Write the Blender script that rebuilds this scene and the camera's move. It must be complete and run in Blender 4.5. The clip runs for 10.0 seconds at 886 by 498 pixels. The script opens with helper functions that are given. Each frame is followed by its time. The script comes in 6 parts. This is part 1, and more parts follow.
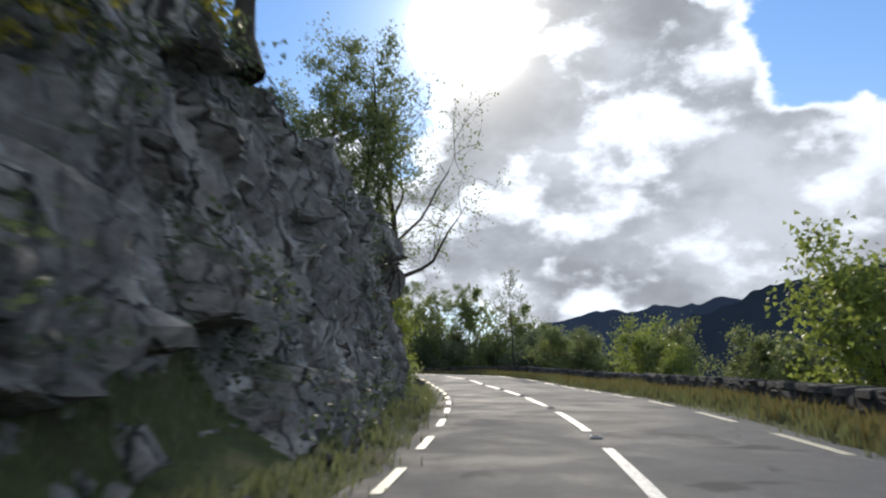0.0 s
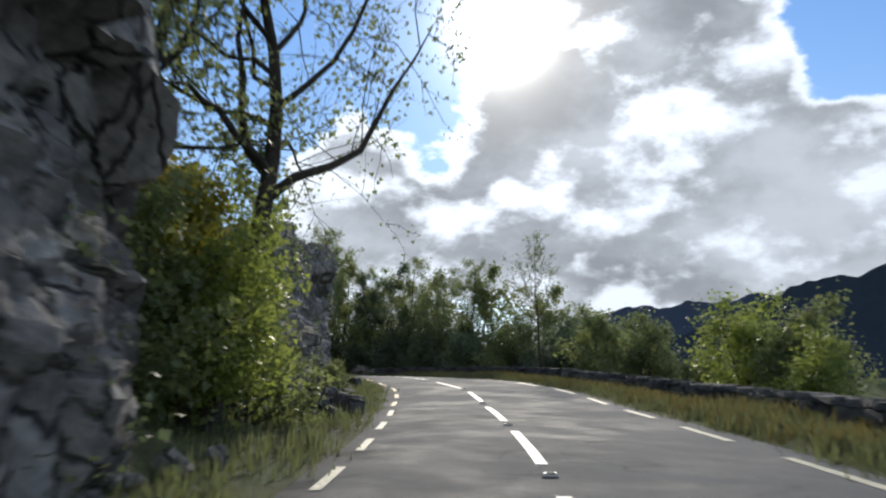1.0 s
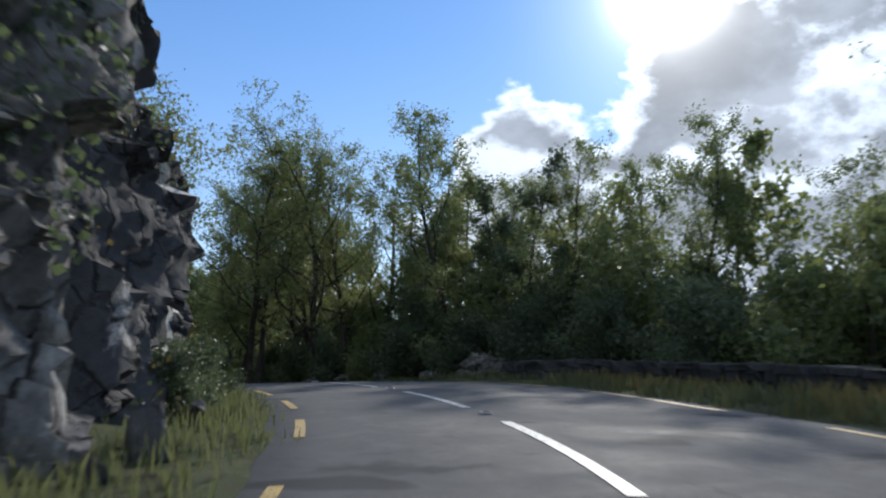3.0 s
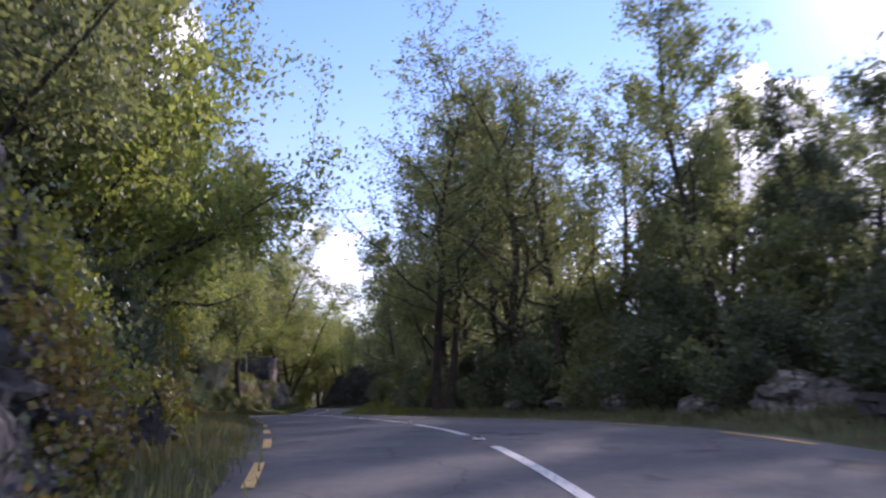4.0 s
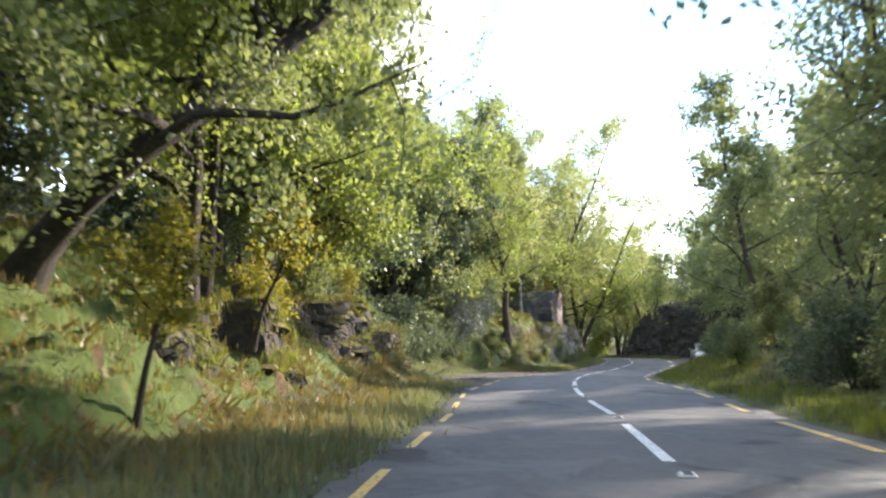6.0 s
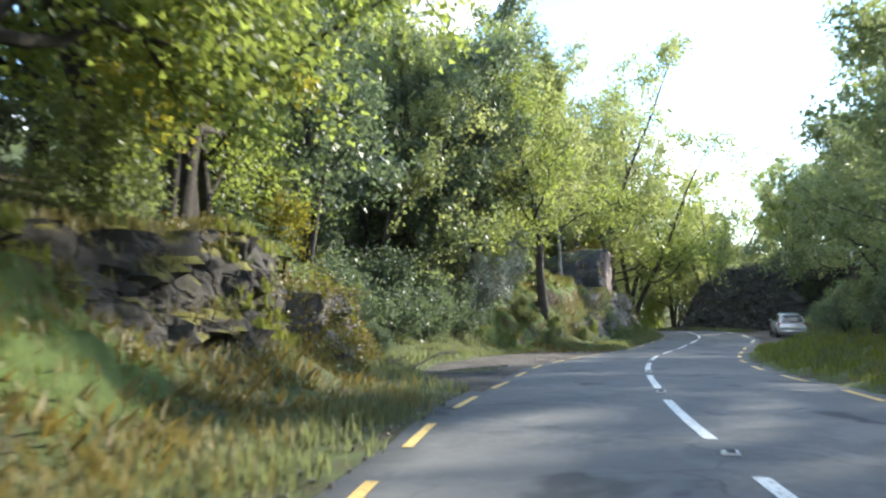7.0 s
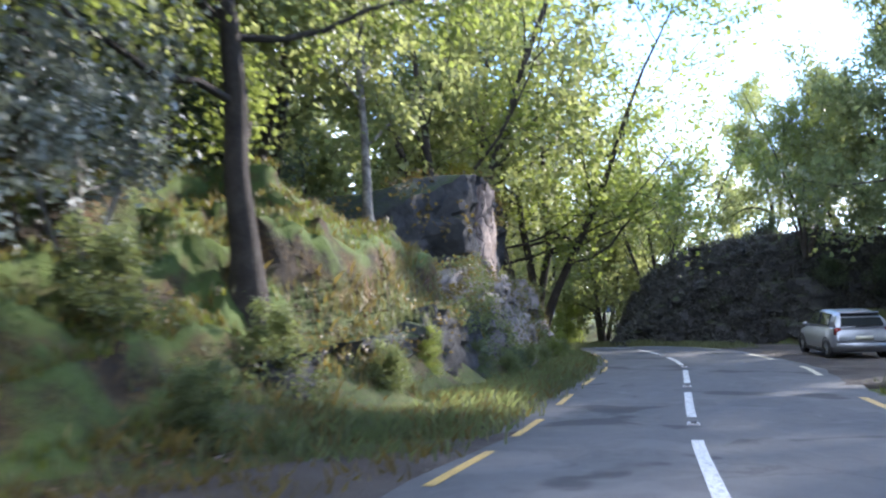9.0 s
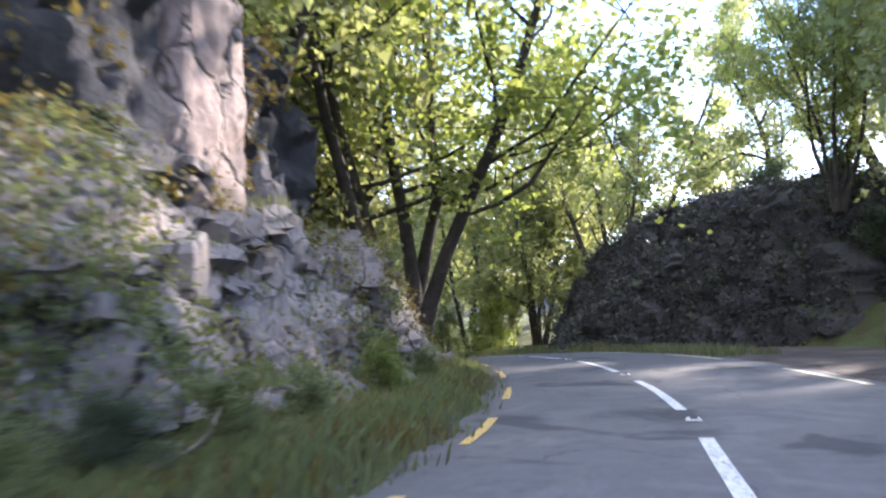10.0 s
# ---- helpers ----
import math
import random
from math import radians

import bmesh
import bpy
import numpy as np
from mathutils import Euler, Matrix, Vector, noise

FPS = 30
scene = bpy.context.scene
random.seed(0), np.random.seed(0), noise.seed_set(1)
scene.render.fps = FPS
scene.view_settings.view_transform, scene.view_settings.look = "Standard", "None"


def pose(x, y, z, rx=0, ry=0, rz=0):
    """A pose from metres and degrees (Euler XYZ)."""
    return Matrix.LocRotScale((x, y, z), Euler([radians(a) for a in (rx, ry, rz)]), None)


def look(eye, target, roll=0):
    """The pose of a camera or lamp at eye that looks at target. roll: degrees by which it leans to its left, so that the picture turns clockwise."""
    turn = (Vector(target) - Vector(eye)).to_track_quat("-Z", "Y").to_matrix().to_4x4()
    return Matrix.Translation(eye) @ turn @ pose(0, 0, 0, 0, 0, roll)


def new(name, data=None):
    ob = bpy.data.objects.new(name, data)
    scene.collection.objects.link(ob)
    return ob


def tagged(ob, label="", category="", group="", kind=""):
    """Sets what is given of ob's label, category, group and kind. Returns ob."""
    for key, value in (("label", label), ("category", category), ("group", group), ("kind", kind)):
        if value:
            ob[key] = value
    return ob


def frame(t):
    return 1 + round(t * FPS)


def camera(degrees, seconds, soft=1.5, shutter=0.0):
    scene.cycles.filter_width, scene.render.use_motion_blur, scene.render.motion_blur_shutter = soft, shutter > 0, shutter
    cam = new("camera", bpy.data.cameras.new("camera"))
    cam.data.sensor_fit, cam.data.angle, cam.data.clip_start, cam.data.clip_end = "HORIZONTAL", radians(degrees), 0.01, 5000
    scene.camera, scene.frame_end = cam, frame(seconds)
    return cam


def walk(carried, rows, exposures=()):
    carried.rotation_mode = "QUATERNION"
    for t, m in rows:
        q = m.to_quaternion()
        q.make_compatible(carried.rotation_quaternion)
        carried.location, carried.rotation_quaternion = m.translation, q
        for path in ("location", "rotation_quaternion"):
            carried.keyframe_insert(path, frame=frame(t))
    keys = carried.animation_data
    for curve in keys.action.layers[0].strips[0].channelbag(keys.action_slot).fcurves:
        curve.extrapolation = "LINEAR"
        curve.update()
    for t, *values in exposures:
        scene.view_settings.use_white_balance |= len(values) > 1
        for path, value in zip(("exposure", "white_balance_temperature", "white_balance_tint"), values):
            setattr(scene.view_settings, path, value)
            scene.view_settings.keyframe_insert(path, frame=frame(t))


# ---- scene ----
cam = camera(58.15, 10.0, soft=2.2, shutter=0.22)


def aim(x, y, z, yaw, pitch, roll):
    a, b = radians(yaw), radians(pitch)
    eye = Vector((x, y, z))
    return look(eye, eye + Vector((-math.sin(a) * math.cos(b), math.cos(a) * math.cos(b), math.sin(b))), roll)


# seconds, place, yaw, pitch, roll
DRIVE = [
    (0.0, 0.023, -0.006, 1.197, -0.61, 10.03, -0.00),
    (0.2, 0.505, 2.942, 1.347, -0.42, 10.05, 0.32),
    (0.4, 0.873, 5.913, 1.490, -0.22, 9.98, 0.34),
    (0.6, 1.167, 8.881, 1.625, -0.07, 9.96, -0.00),
    (0.8, 1.438, 11.819, 1.750, 0.38, 9.82, -0.29),
    (1.0, 1.653, 14.718, 1.865, 1.59, 9.67, 0.52),
    (1.2, 1.722, 17.645, 1.982, 2.94, 9.57, 1.30),
    (1.4, 1.787, 20.660, 2.084, 3.84, 9.41, 1.09),
    (1.6, 1.852, 23.634, 2.167, 4.71, 9.21, 0.84),
    (1.8, 1.828, 26.524, 2.249, 5.49, 9.00, 1.13),
    (2.0, 1.754, 29.313, 2.336, 6.17, 8.86, 1.59),
    (2.2, 1.638, 31.971, 2.419, 6.81, 8.69, 1.55),
    (2.4, 1.403, 34.548, 2.521, 8.24, 8.27, 1.17),
    (2.6, 1.056, 37.066, 2.639, 10.13, 7.99, 0.74),
    (2.8, 0.626, 39.516, 2.767, 12.08, 7.88, 0.36),
    (3.0, 0.134, 41.884, 2.896, 13.97, 7.89, 0.03),
    (3.2, -0.398, 44.152, 3.022, 15.97, 7.96, -0.20),
    (3.4, -0.955, 46.303, 3.143, 18.57, 7.94, -0.19),
    (3.6, -1.548, 48.361, 3.242, 22.25, 7.66, -0.01),
    (3.8, -2.321, 50.357, 3.314, 26.56, 7.65, -0.04),
    (4.0, -3.300, 52.342, 3.365, 30.41, 7.78, -0.04),
    (4.2, -4.389, 54.332, 3.399, 34.95, 7.96, 0.16),
    (4.4, -5.516, 56.254, 3.418, 38.83, 8.02, 0.29),
    (4.6, -6.748, 57.979, 3.433, 41.74, 7.98, 0.24),
    (4.8, -8.110, 59.536, 3.440, 44.12, 7.53, 0.17),
    (5.0, -9.527, 61.089, 3.421, 45.92, 7.24, 0.04),
    (5.2, -10.975, 62.693, 3.360, 47.75, 6.86, -1.33),
    (5.4, -12.370, 64.250, 3.249, 48.85, 5.99, -1.23),
    (5.6, -13.747, 65.723, 3.110, 49.61, 4.92, -0.33),
    (5.8, -15.171, 67.174, 2.985, 50.42, 4.42, -0.30),
    (6.0, -16.636, 68.633, 2.873, 51.44, 3.68, -0.37),
    (6.2, -18.146, 70.119, 2.765, 52.46, 2.94, -0.47),
    (6.4, -19.710, 71.644, 2.649, 53.34, 2.31, -0.56),
    (6.6, -21.342, 73.230, 2.518, 53.97, 1.88, -0.66),
    (6.8, -23.057, 74.904, 2.377, 54.23, 1.75, -0.74),
    (7.0, -24.847, 76.644, 2.218, 54.29, 1.72, -0.85),
    (7.2, -26.640, 78.397, 2.040, 54.47, 1.98, -0.67),
    (7.4, -28.434, 80.227, 1.852, 54.20, 2.01, -0.55),
    (7.6, -30.340, 82.168, 1.680, 54.47, 2.03, -0.38),
    (7.8, -32.313, 84.249, 1.531, 54.43, 2.15, -0.29),
    (8.0, -34.229, 86.314, 1.366, 54.17, 2.13, -0.85),
    (8.2, -36.004, 88.347, 1.164, 53.91, 2.24, -0.98),
    (8.4, -37.700, 90.556, 0.951, 52.10, 2.31, -0.85),
    (8.6, -39.477, 92.854, 0.747, 50.59, 2.29, -0.89),
    (8.8, -41.269, 95.204, 0.557, 49.05, 2.61, -1.03),
    (9.0, -42.946, 97.548, 0.373, 47.93, 2.83, -1.76),
    (9.2, -44.458, 99.849, 0.186, 47.20, 2.84, -3.09),
    (9.4, -46.012, 102.130, -0.016, 46.44, 3.26, -3.48),
    (9.6, -47.643, 104.519, -0.220, 45.46, 3.13, -2.94),
    (9.8, -49.270, 106.994, -0.401, 44.81, 2.84, -2.50),
    (10.0, -50.865, 109.448, -0.551, 44.47, 2.96, -2.45),
]
# seconds, stops, kelvin, tint
EXPOSURES = [(0.0, 0.52, 6700, 12), (2.2, 0.25, 6300, 10), (3.5, 0.68, 6100, 17), (4.1, 1.2, 6300, 40), (4.5, 1.4, 6400, 38), (5.0, 2.85, 5900, 30), (5.6, 2.65, 7000, 20), (7.0, 2.55, 6400, 8), (7.5, 2.35, 5900, 5), (8.0, 2.25, 5300, 14), (8.5, 2.15, 5700, 13), (9.0, 2.58, 5850, 19), (9.5, 2.65, 6000, 19), (10.0, 3.1, 6300, 25)]
walk(cam, [(r[0], aim(*r[1:])) for r in DRIVE], EXPOSURES)

# ---- light: sky with broken cloud, one low sun ahead of the first stretch ----
SUN_EL, SUN_AZ = radians(25.3), radians(2.7)  # azimuth from +y towards +x
SUN_DIR = Vector((math.sin(SUN_AZ) * math.cos(SUN_EL), math.cos(SUN_AZ) * math.cos(SUN_EL), math.sin(SUN_EL)))


def toward(az, el):
    a, e = radians(az), radians(el)
    return (math.sin(a) * math.cos(e), math.cos(a) * math.cos(e), math.sin(e))


class Nodes:
    """A short hand for building node trees."""

    def __init__(self, tree):
        self.tree = tree
        tree.nodes.clear()

    def __call__(self, kind, inputs=None):
        node = self.tree.nodes.new(kind)
        for key, value in (inputs or {}).items():
            if isinstance(value, bpy.types.NodeSocket):
                self.tree.links.new(value, node.inputs[key])
            else:
                node.inputs[key].default_value = value
        return node

    def math(self, op, a, b=0.0):
        node = self("ShaderNodeMath", {0: a, 1: b})
        node.operation = op
        return node.outputs[0]

    def smooth(self, value, low, high, a=0.0, b=1.0):
        node = self("ShaderNodeMapRange", {"Value": value, "From Min": low, "From Max": high, "To Min": a, "To Max": b})
        node.interpolation_type = "SMOOTHSTEP"
        return node.outputs[0]

    def vector(self, op, a, b):
        node = self("ShaderNodeVectorMath", {0: a})
        node.operation = op
        slot = node.inputs["Scale"] if op == "SCALE" else node.inputs[1]
        if isinstance(b, bpy.types.NodeSocket):
            self.tree.links.new(b, slot)
        else:
            slot.default_value = b
        return node.outputs["Value"] if op == "DOT_PRODUCT" else node.outputs[0]

    def mix(self, fac, a, b, blend="MIX"):
        node = self("ShaderNodeMix")
        node.data_type, node.blend_type = "RGBA", blend
        for slot, value in ((0, fac), (6, a), (7, b)):
            if isinstance(value, bpy.types.NodeSocket):
                self.tree.links.new(value, node.inputs[slot])
            elif slot and len(value) == 3:
                node.inputs[slot].default_value = (*value, 1)
            else:
                node.inputs[slot].default_value = value
        return node.outputs[2]

    def noise(self, scale, detail=4.0, rough=0.55, vector=None, distortion=0.0):
        inputs = {"Scale": scale, "Detail": detail, "Roughness": rough, "Distortion": distortion}
        if vector is not None:
            inputs["Vector"] = vector
        return self("ShaderNodeTexNoise", inputs).outputs[0]

    def dot(self, vector, way):
        return self.vector("DOT_PRODUCT", vector, way)


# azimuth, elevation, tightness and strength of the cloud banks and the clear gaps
# the bank at azimuth 172 is unseen, added behind the camera for fill light
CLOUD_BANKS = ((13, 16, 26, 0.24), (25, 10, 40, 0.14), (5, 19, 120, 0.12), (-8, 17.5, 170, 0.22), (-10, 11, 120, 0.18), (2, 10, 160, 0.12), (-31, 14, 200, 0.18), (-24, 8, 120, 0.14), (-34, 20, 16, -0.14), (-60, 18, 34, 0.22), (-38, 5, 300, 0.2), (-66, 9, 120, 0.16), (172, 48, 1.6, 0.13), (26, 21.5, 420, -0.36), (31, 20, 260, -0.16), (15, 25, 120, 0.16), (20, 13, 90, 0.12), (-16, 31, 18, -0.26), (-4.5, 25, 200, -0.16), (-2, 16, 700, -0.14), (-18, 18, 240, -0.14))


def build_sky():
    world = bpy.data.worlds.new("sky")
    scene.world = world
    world.use_nodes = True
    n = Nodes(world.node_tree)
    way = n("ShaderNodeTexCoord").outputs["Generated"]
    air = n("ShaderNodeTexSky")
    air.sky_type, air.sun_disc, air.sun_elevation, air.sun_rotation = "NISHITA", False, SUN_EL, SUN_AZ
    air.air_density, air.dust_density, air.ozone_density = 1.0, 0.05, 2.0
    sky = air.outputs[0]
    up = n("ShaderNodeSeparateXYZ", inputs={0: way}).outputs[2]
    # cloud: layered noise, with broad banks where the clouds lie and one added unseen
    stretch = n.vector("MULTIPLY", way, (1.0, 1.0, 1.6))
    broad = n.noise(4.0, 3, 0.5, stretch)
    fine = n.noise(11.0, 10, 0.56, stretch)
    density = n.math("ADD", n.math("MULTIPLY", broad, 0.5), n.math("MULTIPLY", fine, 0.5))
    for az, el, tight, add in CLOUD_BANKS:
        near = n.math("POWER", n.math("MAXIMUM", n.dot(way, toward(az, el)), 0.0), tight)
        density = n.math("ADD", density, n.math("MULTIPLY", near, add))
    cover = n.smooth(density, 0.54, 0.6)
    billow = n.smooth(n.noise(8.0, 10, 0.55, n.vector("MULTIPLY", way, (1.0, 1.0, 1.6))), 0.5, 0.64)
    thick = n.math("MULTIPLY", n.smooth(density, 0.57, 0.67), n.math("SUBTRACT", 1.0, n.math("MULTIPLY", billow, 0.85)))
    to_sun = n.math("MAXIMUM", n.dot(way, tuple(SUN_DIR)), 0.0)
    lit = n.math("ADD", n.math("MULTIPLY", n.math("POWER", to_sun, 40.0), 4.0), 5.6)
    shade = n.smooth(n.noise(6.0, 10, 0.55, n.vector("ADD", stretch, (3.1, 1.7, 0.4))), 0.34, 0.68, 1.8, 3.4)
    bright = n("ShaderNodeMix", {0: thick, 2: lit, 3: shade}).outputs[0]
    cloud = n.vector("SCALE", (0.87, 0.97, 1.1), bright)
    deep = n.mix(1.0, sky, (0.5, 0.63, 0.76), "MULTIPLY")
    # paler towards the horizon
    grey = n("ShaderNodeRGBToBW", {0: deep}).outputs[0]
    pale = n.vector("SCALE", (0.96, 1.0, 1.09), grey)
    deep = n.mix(n.smooth(up, 0.05, 0.45, 0.4, 0.0), deep, pale)
    both = n.mix(cover, deep, cloud)
    # the sun behind thin cloud
    halo = n.math("ADD", n.math("MULTIPLY", n.math("POWER", to_sun, 1200.0), 45.0), n.math("MULTIPLY", n.math("POWER", to_sun, 160.0), 3.0))
    glow = n.vector("SCALE", (1.0, 0.97, 0.9), halo)
    both = n.mix(1.0, both, glow, "ADD")
    # below the horizon: dim land
    both = n.mix(n.smooth(up, -0.06, 0.0), (0.5, 0.55, 0.55), both)
    back = n("ShaderNodeBackground", inputs={"Color": both, "Strength": 0.15})
    n("ShaderNodeOutputWorld", inputs={0: back.outputs[0]})
    lamp = bpy.data.lights.new("sun", "SUN")
    lamp.energy, lamp.angle, lamp.color = 2.5, radians(2.0), (1.0, 0.93, 0.8)
    sun = new("sun", lamp)
    sun.matrix_world = look(SUN_DIR * 200, (0, 0, 0))


build_sky()

# ---- materials ----
def material(name):
    m = bpy.data.materials.new(name)
    m.use_nodes = True
    return m, Nodes(m.node_tree)


def finish(n, shader):
    n("ShaderNodeOutputMaterial", inputs={0: shader})


def surface(name, stops, scale=1.0, fine=12.0, rough=0.85, bump=0.4, bump_scale=None, metal=0.0, spec=0.4, moss=None, island=0.0, object_random=0.0, rough_low=None, streak=None, cracks=0.0):
    """Colour from two scales of noise through stops [(position, colour)], bump from fine noise, and an upward growth of moss."""
    m, n = material(name)
    where = n("ShaderNodeTexCoord").outputs["Object"] if object_random else n("ShaderNodeNewGeometry").outputs["Position"]
    coarse, small = n.noise(scale, 5, 0.6, where), n.noise(fine, 8, 0.65, where)
    value = n.math("ADD", n.math("MULTIPLY", coarse, 0.6), n.math("MULTIPLY", small, 0.4))
    if island:
        value = n.math("ADD", value, n.math("MULTIPLY", n.math("SUBTRACT", n("ShaderNodeNewGeometry").outputs["Random Per Island"], 0.5), island))
    if object_random:
        value = n.math("ADD", value, n.math("MULTIPLY", n.math("SUBTRACT", n("ShaderNodeObjectInfo").outputs["Random"], 0.5), object_random))
    ramp = n("ShaderNodeValToRGB", inputs={0: value})
    points = ramp.color_ramp.elements
    while len(points) < len(stops):
        points.new(0.5)
    for point, (at, colour) in zip(points, stops):
        point.position, point.color = at, (*colour, 1)
    colour = ramp.outputs[0]
    if moss:
        tilt = n("ShaderNodeSeparateXYZ", inputs={0: n("ShaderNodeNewGeometry").outputs["Normal"]}).outputs[2]
        spread = n.math("ADD", n.math("MULTIPLY", n.noise(0.7, 6, 0.6, where), 0.7), n.math("MULTIPLY", n.noise(6.0, 6, 0.7, where), 0.3))
        patch = n.math("ADD", n.math("MULTIPLY", tilt, moss[1]), spread)
        green = n.mix(n.noise(5.0, 4, 0.6, where), moss[0], tuple(c * 1.9 for c in moss[0]))
        colour = n.mix(n.smooth(patch, moss[2], moss[2] + 0.2), colour, green)
    if streak:
        tall = n.noise(1.6, 6, 0.65, n.vector("MULTIPLY", where, (1.0, 1.0, 0.22)), distortion=0.6)
        colour = n.mix(n.math("MULTIPLY", n.smooth(tall, streak[1], streak[1] + 0.08), n.smooth(n.noise(7.0, 5, 0.7, where), 0.35, 0.6)), colour, streak[0])
    roughness = rough if rough_low is None else n.smooth(n.noise(0.5, 4, 0.6, where), 0.4, 0.62, rough_low, rough)
    relief = n.noise(bump_scale or fine * 2, 8, 0.7, where)
    if cracks:
        bent = n.vector("ADD", n.vector("MULTIPLY", where, (cracks, cracks, cracks * 0.6)), n("ShaderNodeTexNoise", {"Vector": where, "Scale": 1.5, "Detail": 4.0}).outputs[1])
        split = n("ShaderNodeTexVoronoi", {"Vector": bent, "Scale": 1.0})
        split.feature = "DISTANCE_TO_EDGE"
        gap = n.smooth(split.outputs[0], 0.0, 0.07)
        colour = n.mix(n.math("MULTIPLY", n.math("SUBTRACT", 1.0, gap), n.smooth(n.noise(0.9, 3, 0.5, where), 0.42, 0.6)), colour, (0.018, 0.017, 0.016))
        relief = n.math("ADD", n.math("MULTIPLY", relief, 0.6), n.math("MULTIPLY", gap, 0.8))
    normal = n("ShaderNodeBump", inputs={"Strength": bump, "Distance": 0.07, "Height": relief}).outputs[0]
    shader = n("ShaderNodeBsdfPrincipled", inputs={"Base Color": colour, "Roughness": roughness, "Metallic": metal, "Specular IOR Level": spec, "Normal": normal})
    finish(n, shader.outputs[0])
    return m


def leaf(name, dark, light, through_colour, through_part=0.45):
    """Thin leaves: matt on top, letting light through."""
    m, n = material(name)
    pick = n("ShaderNodeNewGeometry").outputs["Random Per Island"]
    pick = n.math("ADD", n.math("MULTIPLY", n.math("POWER", pick, 0.7), 0.55), n.math("MULTIPLY", n("ShaderNodeObjectInfo").outputs["Random"], 0.45))
    colour = n.mix(pick, dark, light)
    behind = n.mix(pick, tuple(c * 0.6 for c in through_colour), through_colour)
    top = n("ShaderNodeBsdfPrincipled", inputs={"Base Color": colour, "Roughness": 0.5, "Specular IOR Level": 0.5})
    under = n("ShaderNodeBsdfTranslucent", inputs={"Color": behind})
    both = n("ShaderNodeMixShader", inputs={0: through_part, 1: top.outputs[0], 2: under.outputs[0]})
    finish(n, both.outputs[0])
    return m


def plain(name, colour, rough=0.5, metal=0.0, spec=0.5, grime=0.15, transmission=0.0, coat=0.0):
    m, n = material(name)
    where = n("ShaderNodeTexCoord").outputs["Object"]
    worn = n.mix(n.smooth(n.noise(6.0, 6, 0.6, where), 0.35, 0.75), colour, tuple(c * (1 - grime) for c in colour))
    shader = n("ShaderNodeBsdfPrincipled", inputs={"Base Color": worn, "Roughness": rough, "Metallic": metal, "Specular IOR Level": spec, "Transmission Weight": transmission, "Coat Weight": coat})
    finish(n, shader.outputs[0])
    return m


def road_paint(name, colour, bare):
    """Worn marking paint, broken through to the tar."""
    m, n = material(name)
    where = n("ShaderNodeNewGeometry").outputs["Position"]
    wear = n.smooth(n.noise(22.0, 8, 0.7, where), 0.36, 0.5)
    dirt = n.noise(3.0, 5, 0.6, where)
    paint = n.mix(dirt, tuple(c * 0.6 for c in colour), colour)
    shader = n("ShaderNodeBsdfPrincipled", inputs={"Base Color": n.mix(wear, bare, paint), "Roughness": 0.6})
    finish(n, shader.outputs[0])
    return m


def asphalt():
    m, n = material("asphalt")
    where = n("ShaderNodeNewGeometry").outputs["Position"]
    grain = n.noise(70.0, 4, 0.7, where)
    patch = n.noise(0.45, 5, 0.55, where, distortion=0.8)
    streak = n.noise(1.6, 6, 0.6, where)
    base = n.mix(n.smooth(patch, 0.35, 0.65), (0.034, 0.036, 0.04), (0.095, 0.097, 0.1))
    base = n.mix(n.smooth(streak, 0.3, 0.75), base, (0.1, 0.1, 0.1))
    worn = n.smooth(n.noise(7.0, 6, 0.7, where), 0.38, 0.64)
    base = n.mix(n.math("MULTIPLY", worn, 0.45), base, (0.13, 0.13, 0.128))
    base = n.mix(n.math("MULTIPLY", grain, 0.55), base, (0.2, 0.2, 0.195))
    # pale worn bands, dark tar repairs and hairline cracks
    band = n.smooth(n.noise(0.9, 5, 0.6, n.vector("ADD", where, (7.0, 3.0, 0.0)), 1.2), 0.52, 0.62)
    base = n.mix(n.math("MULTIPLY", band, 0.5), base, (0.16, 0.16, 0.158))
    tar = n.smooth(n.noise(0.6, 4, 0.5, n.vector("ADD", where, (31.0, 11.0, 0.0)), 0.6), 0.6, 0.66)
    base = n.mix(n.math("MULTIPLY", tar, 0.55), base, (0.03, 0.031, 0.034))
    cells = n("ShaderNodeTexVoronoi", {"Vector": n.vector("ADD", where, n("ShaderNodeTexNoise", {"Vector": where, "Scale": 0.8, "Detail": 5.0}).outputs[1]), "Scale": 0.42})
    cells.feature = "DISTANCE_TO_EDGE"
    crack = n.math("MULTIPLY", n.smooth(cells.outputs[0], 0.0, 0.012, 1.0, 0.0), n.smooth(n.noise(0.3, 3, 0.5, where), 0.48, 0.6))
    base = n.mix(n.math("MULTIPLY", crack, 0.35), base, (0.02, 0.02, 0.021))
    rough = n.smooth(n.math("ADD", n.math("MULTIPLY", patch, 0.6), n.math("MULTIPLY", streak, 0.4)), 0.36, 0.62, 0.72, 0.92)
    normal = n("ShaderNodeBump", inputs={"Strength": 0.5, "Distance": 0.012, "Height": n.noise(55.0, 5, 0.8, where)}).outputs[0]
    shader = n("ShaderNodeBsdfPrincipled", inputs={"Base Color": base, "Roughness": rough, "Specular IOR Level": 0.1, "Normal": normal})
    finish(n, shader.outputs[0])
    return m


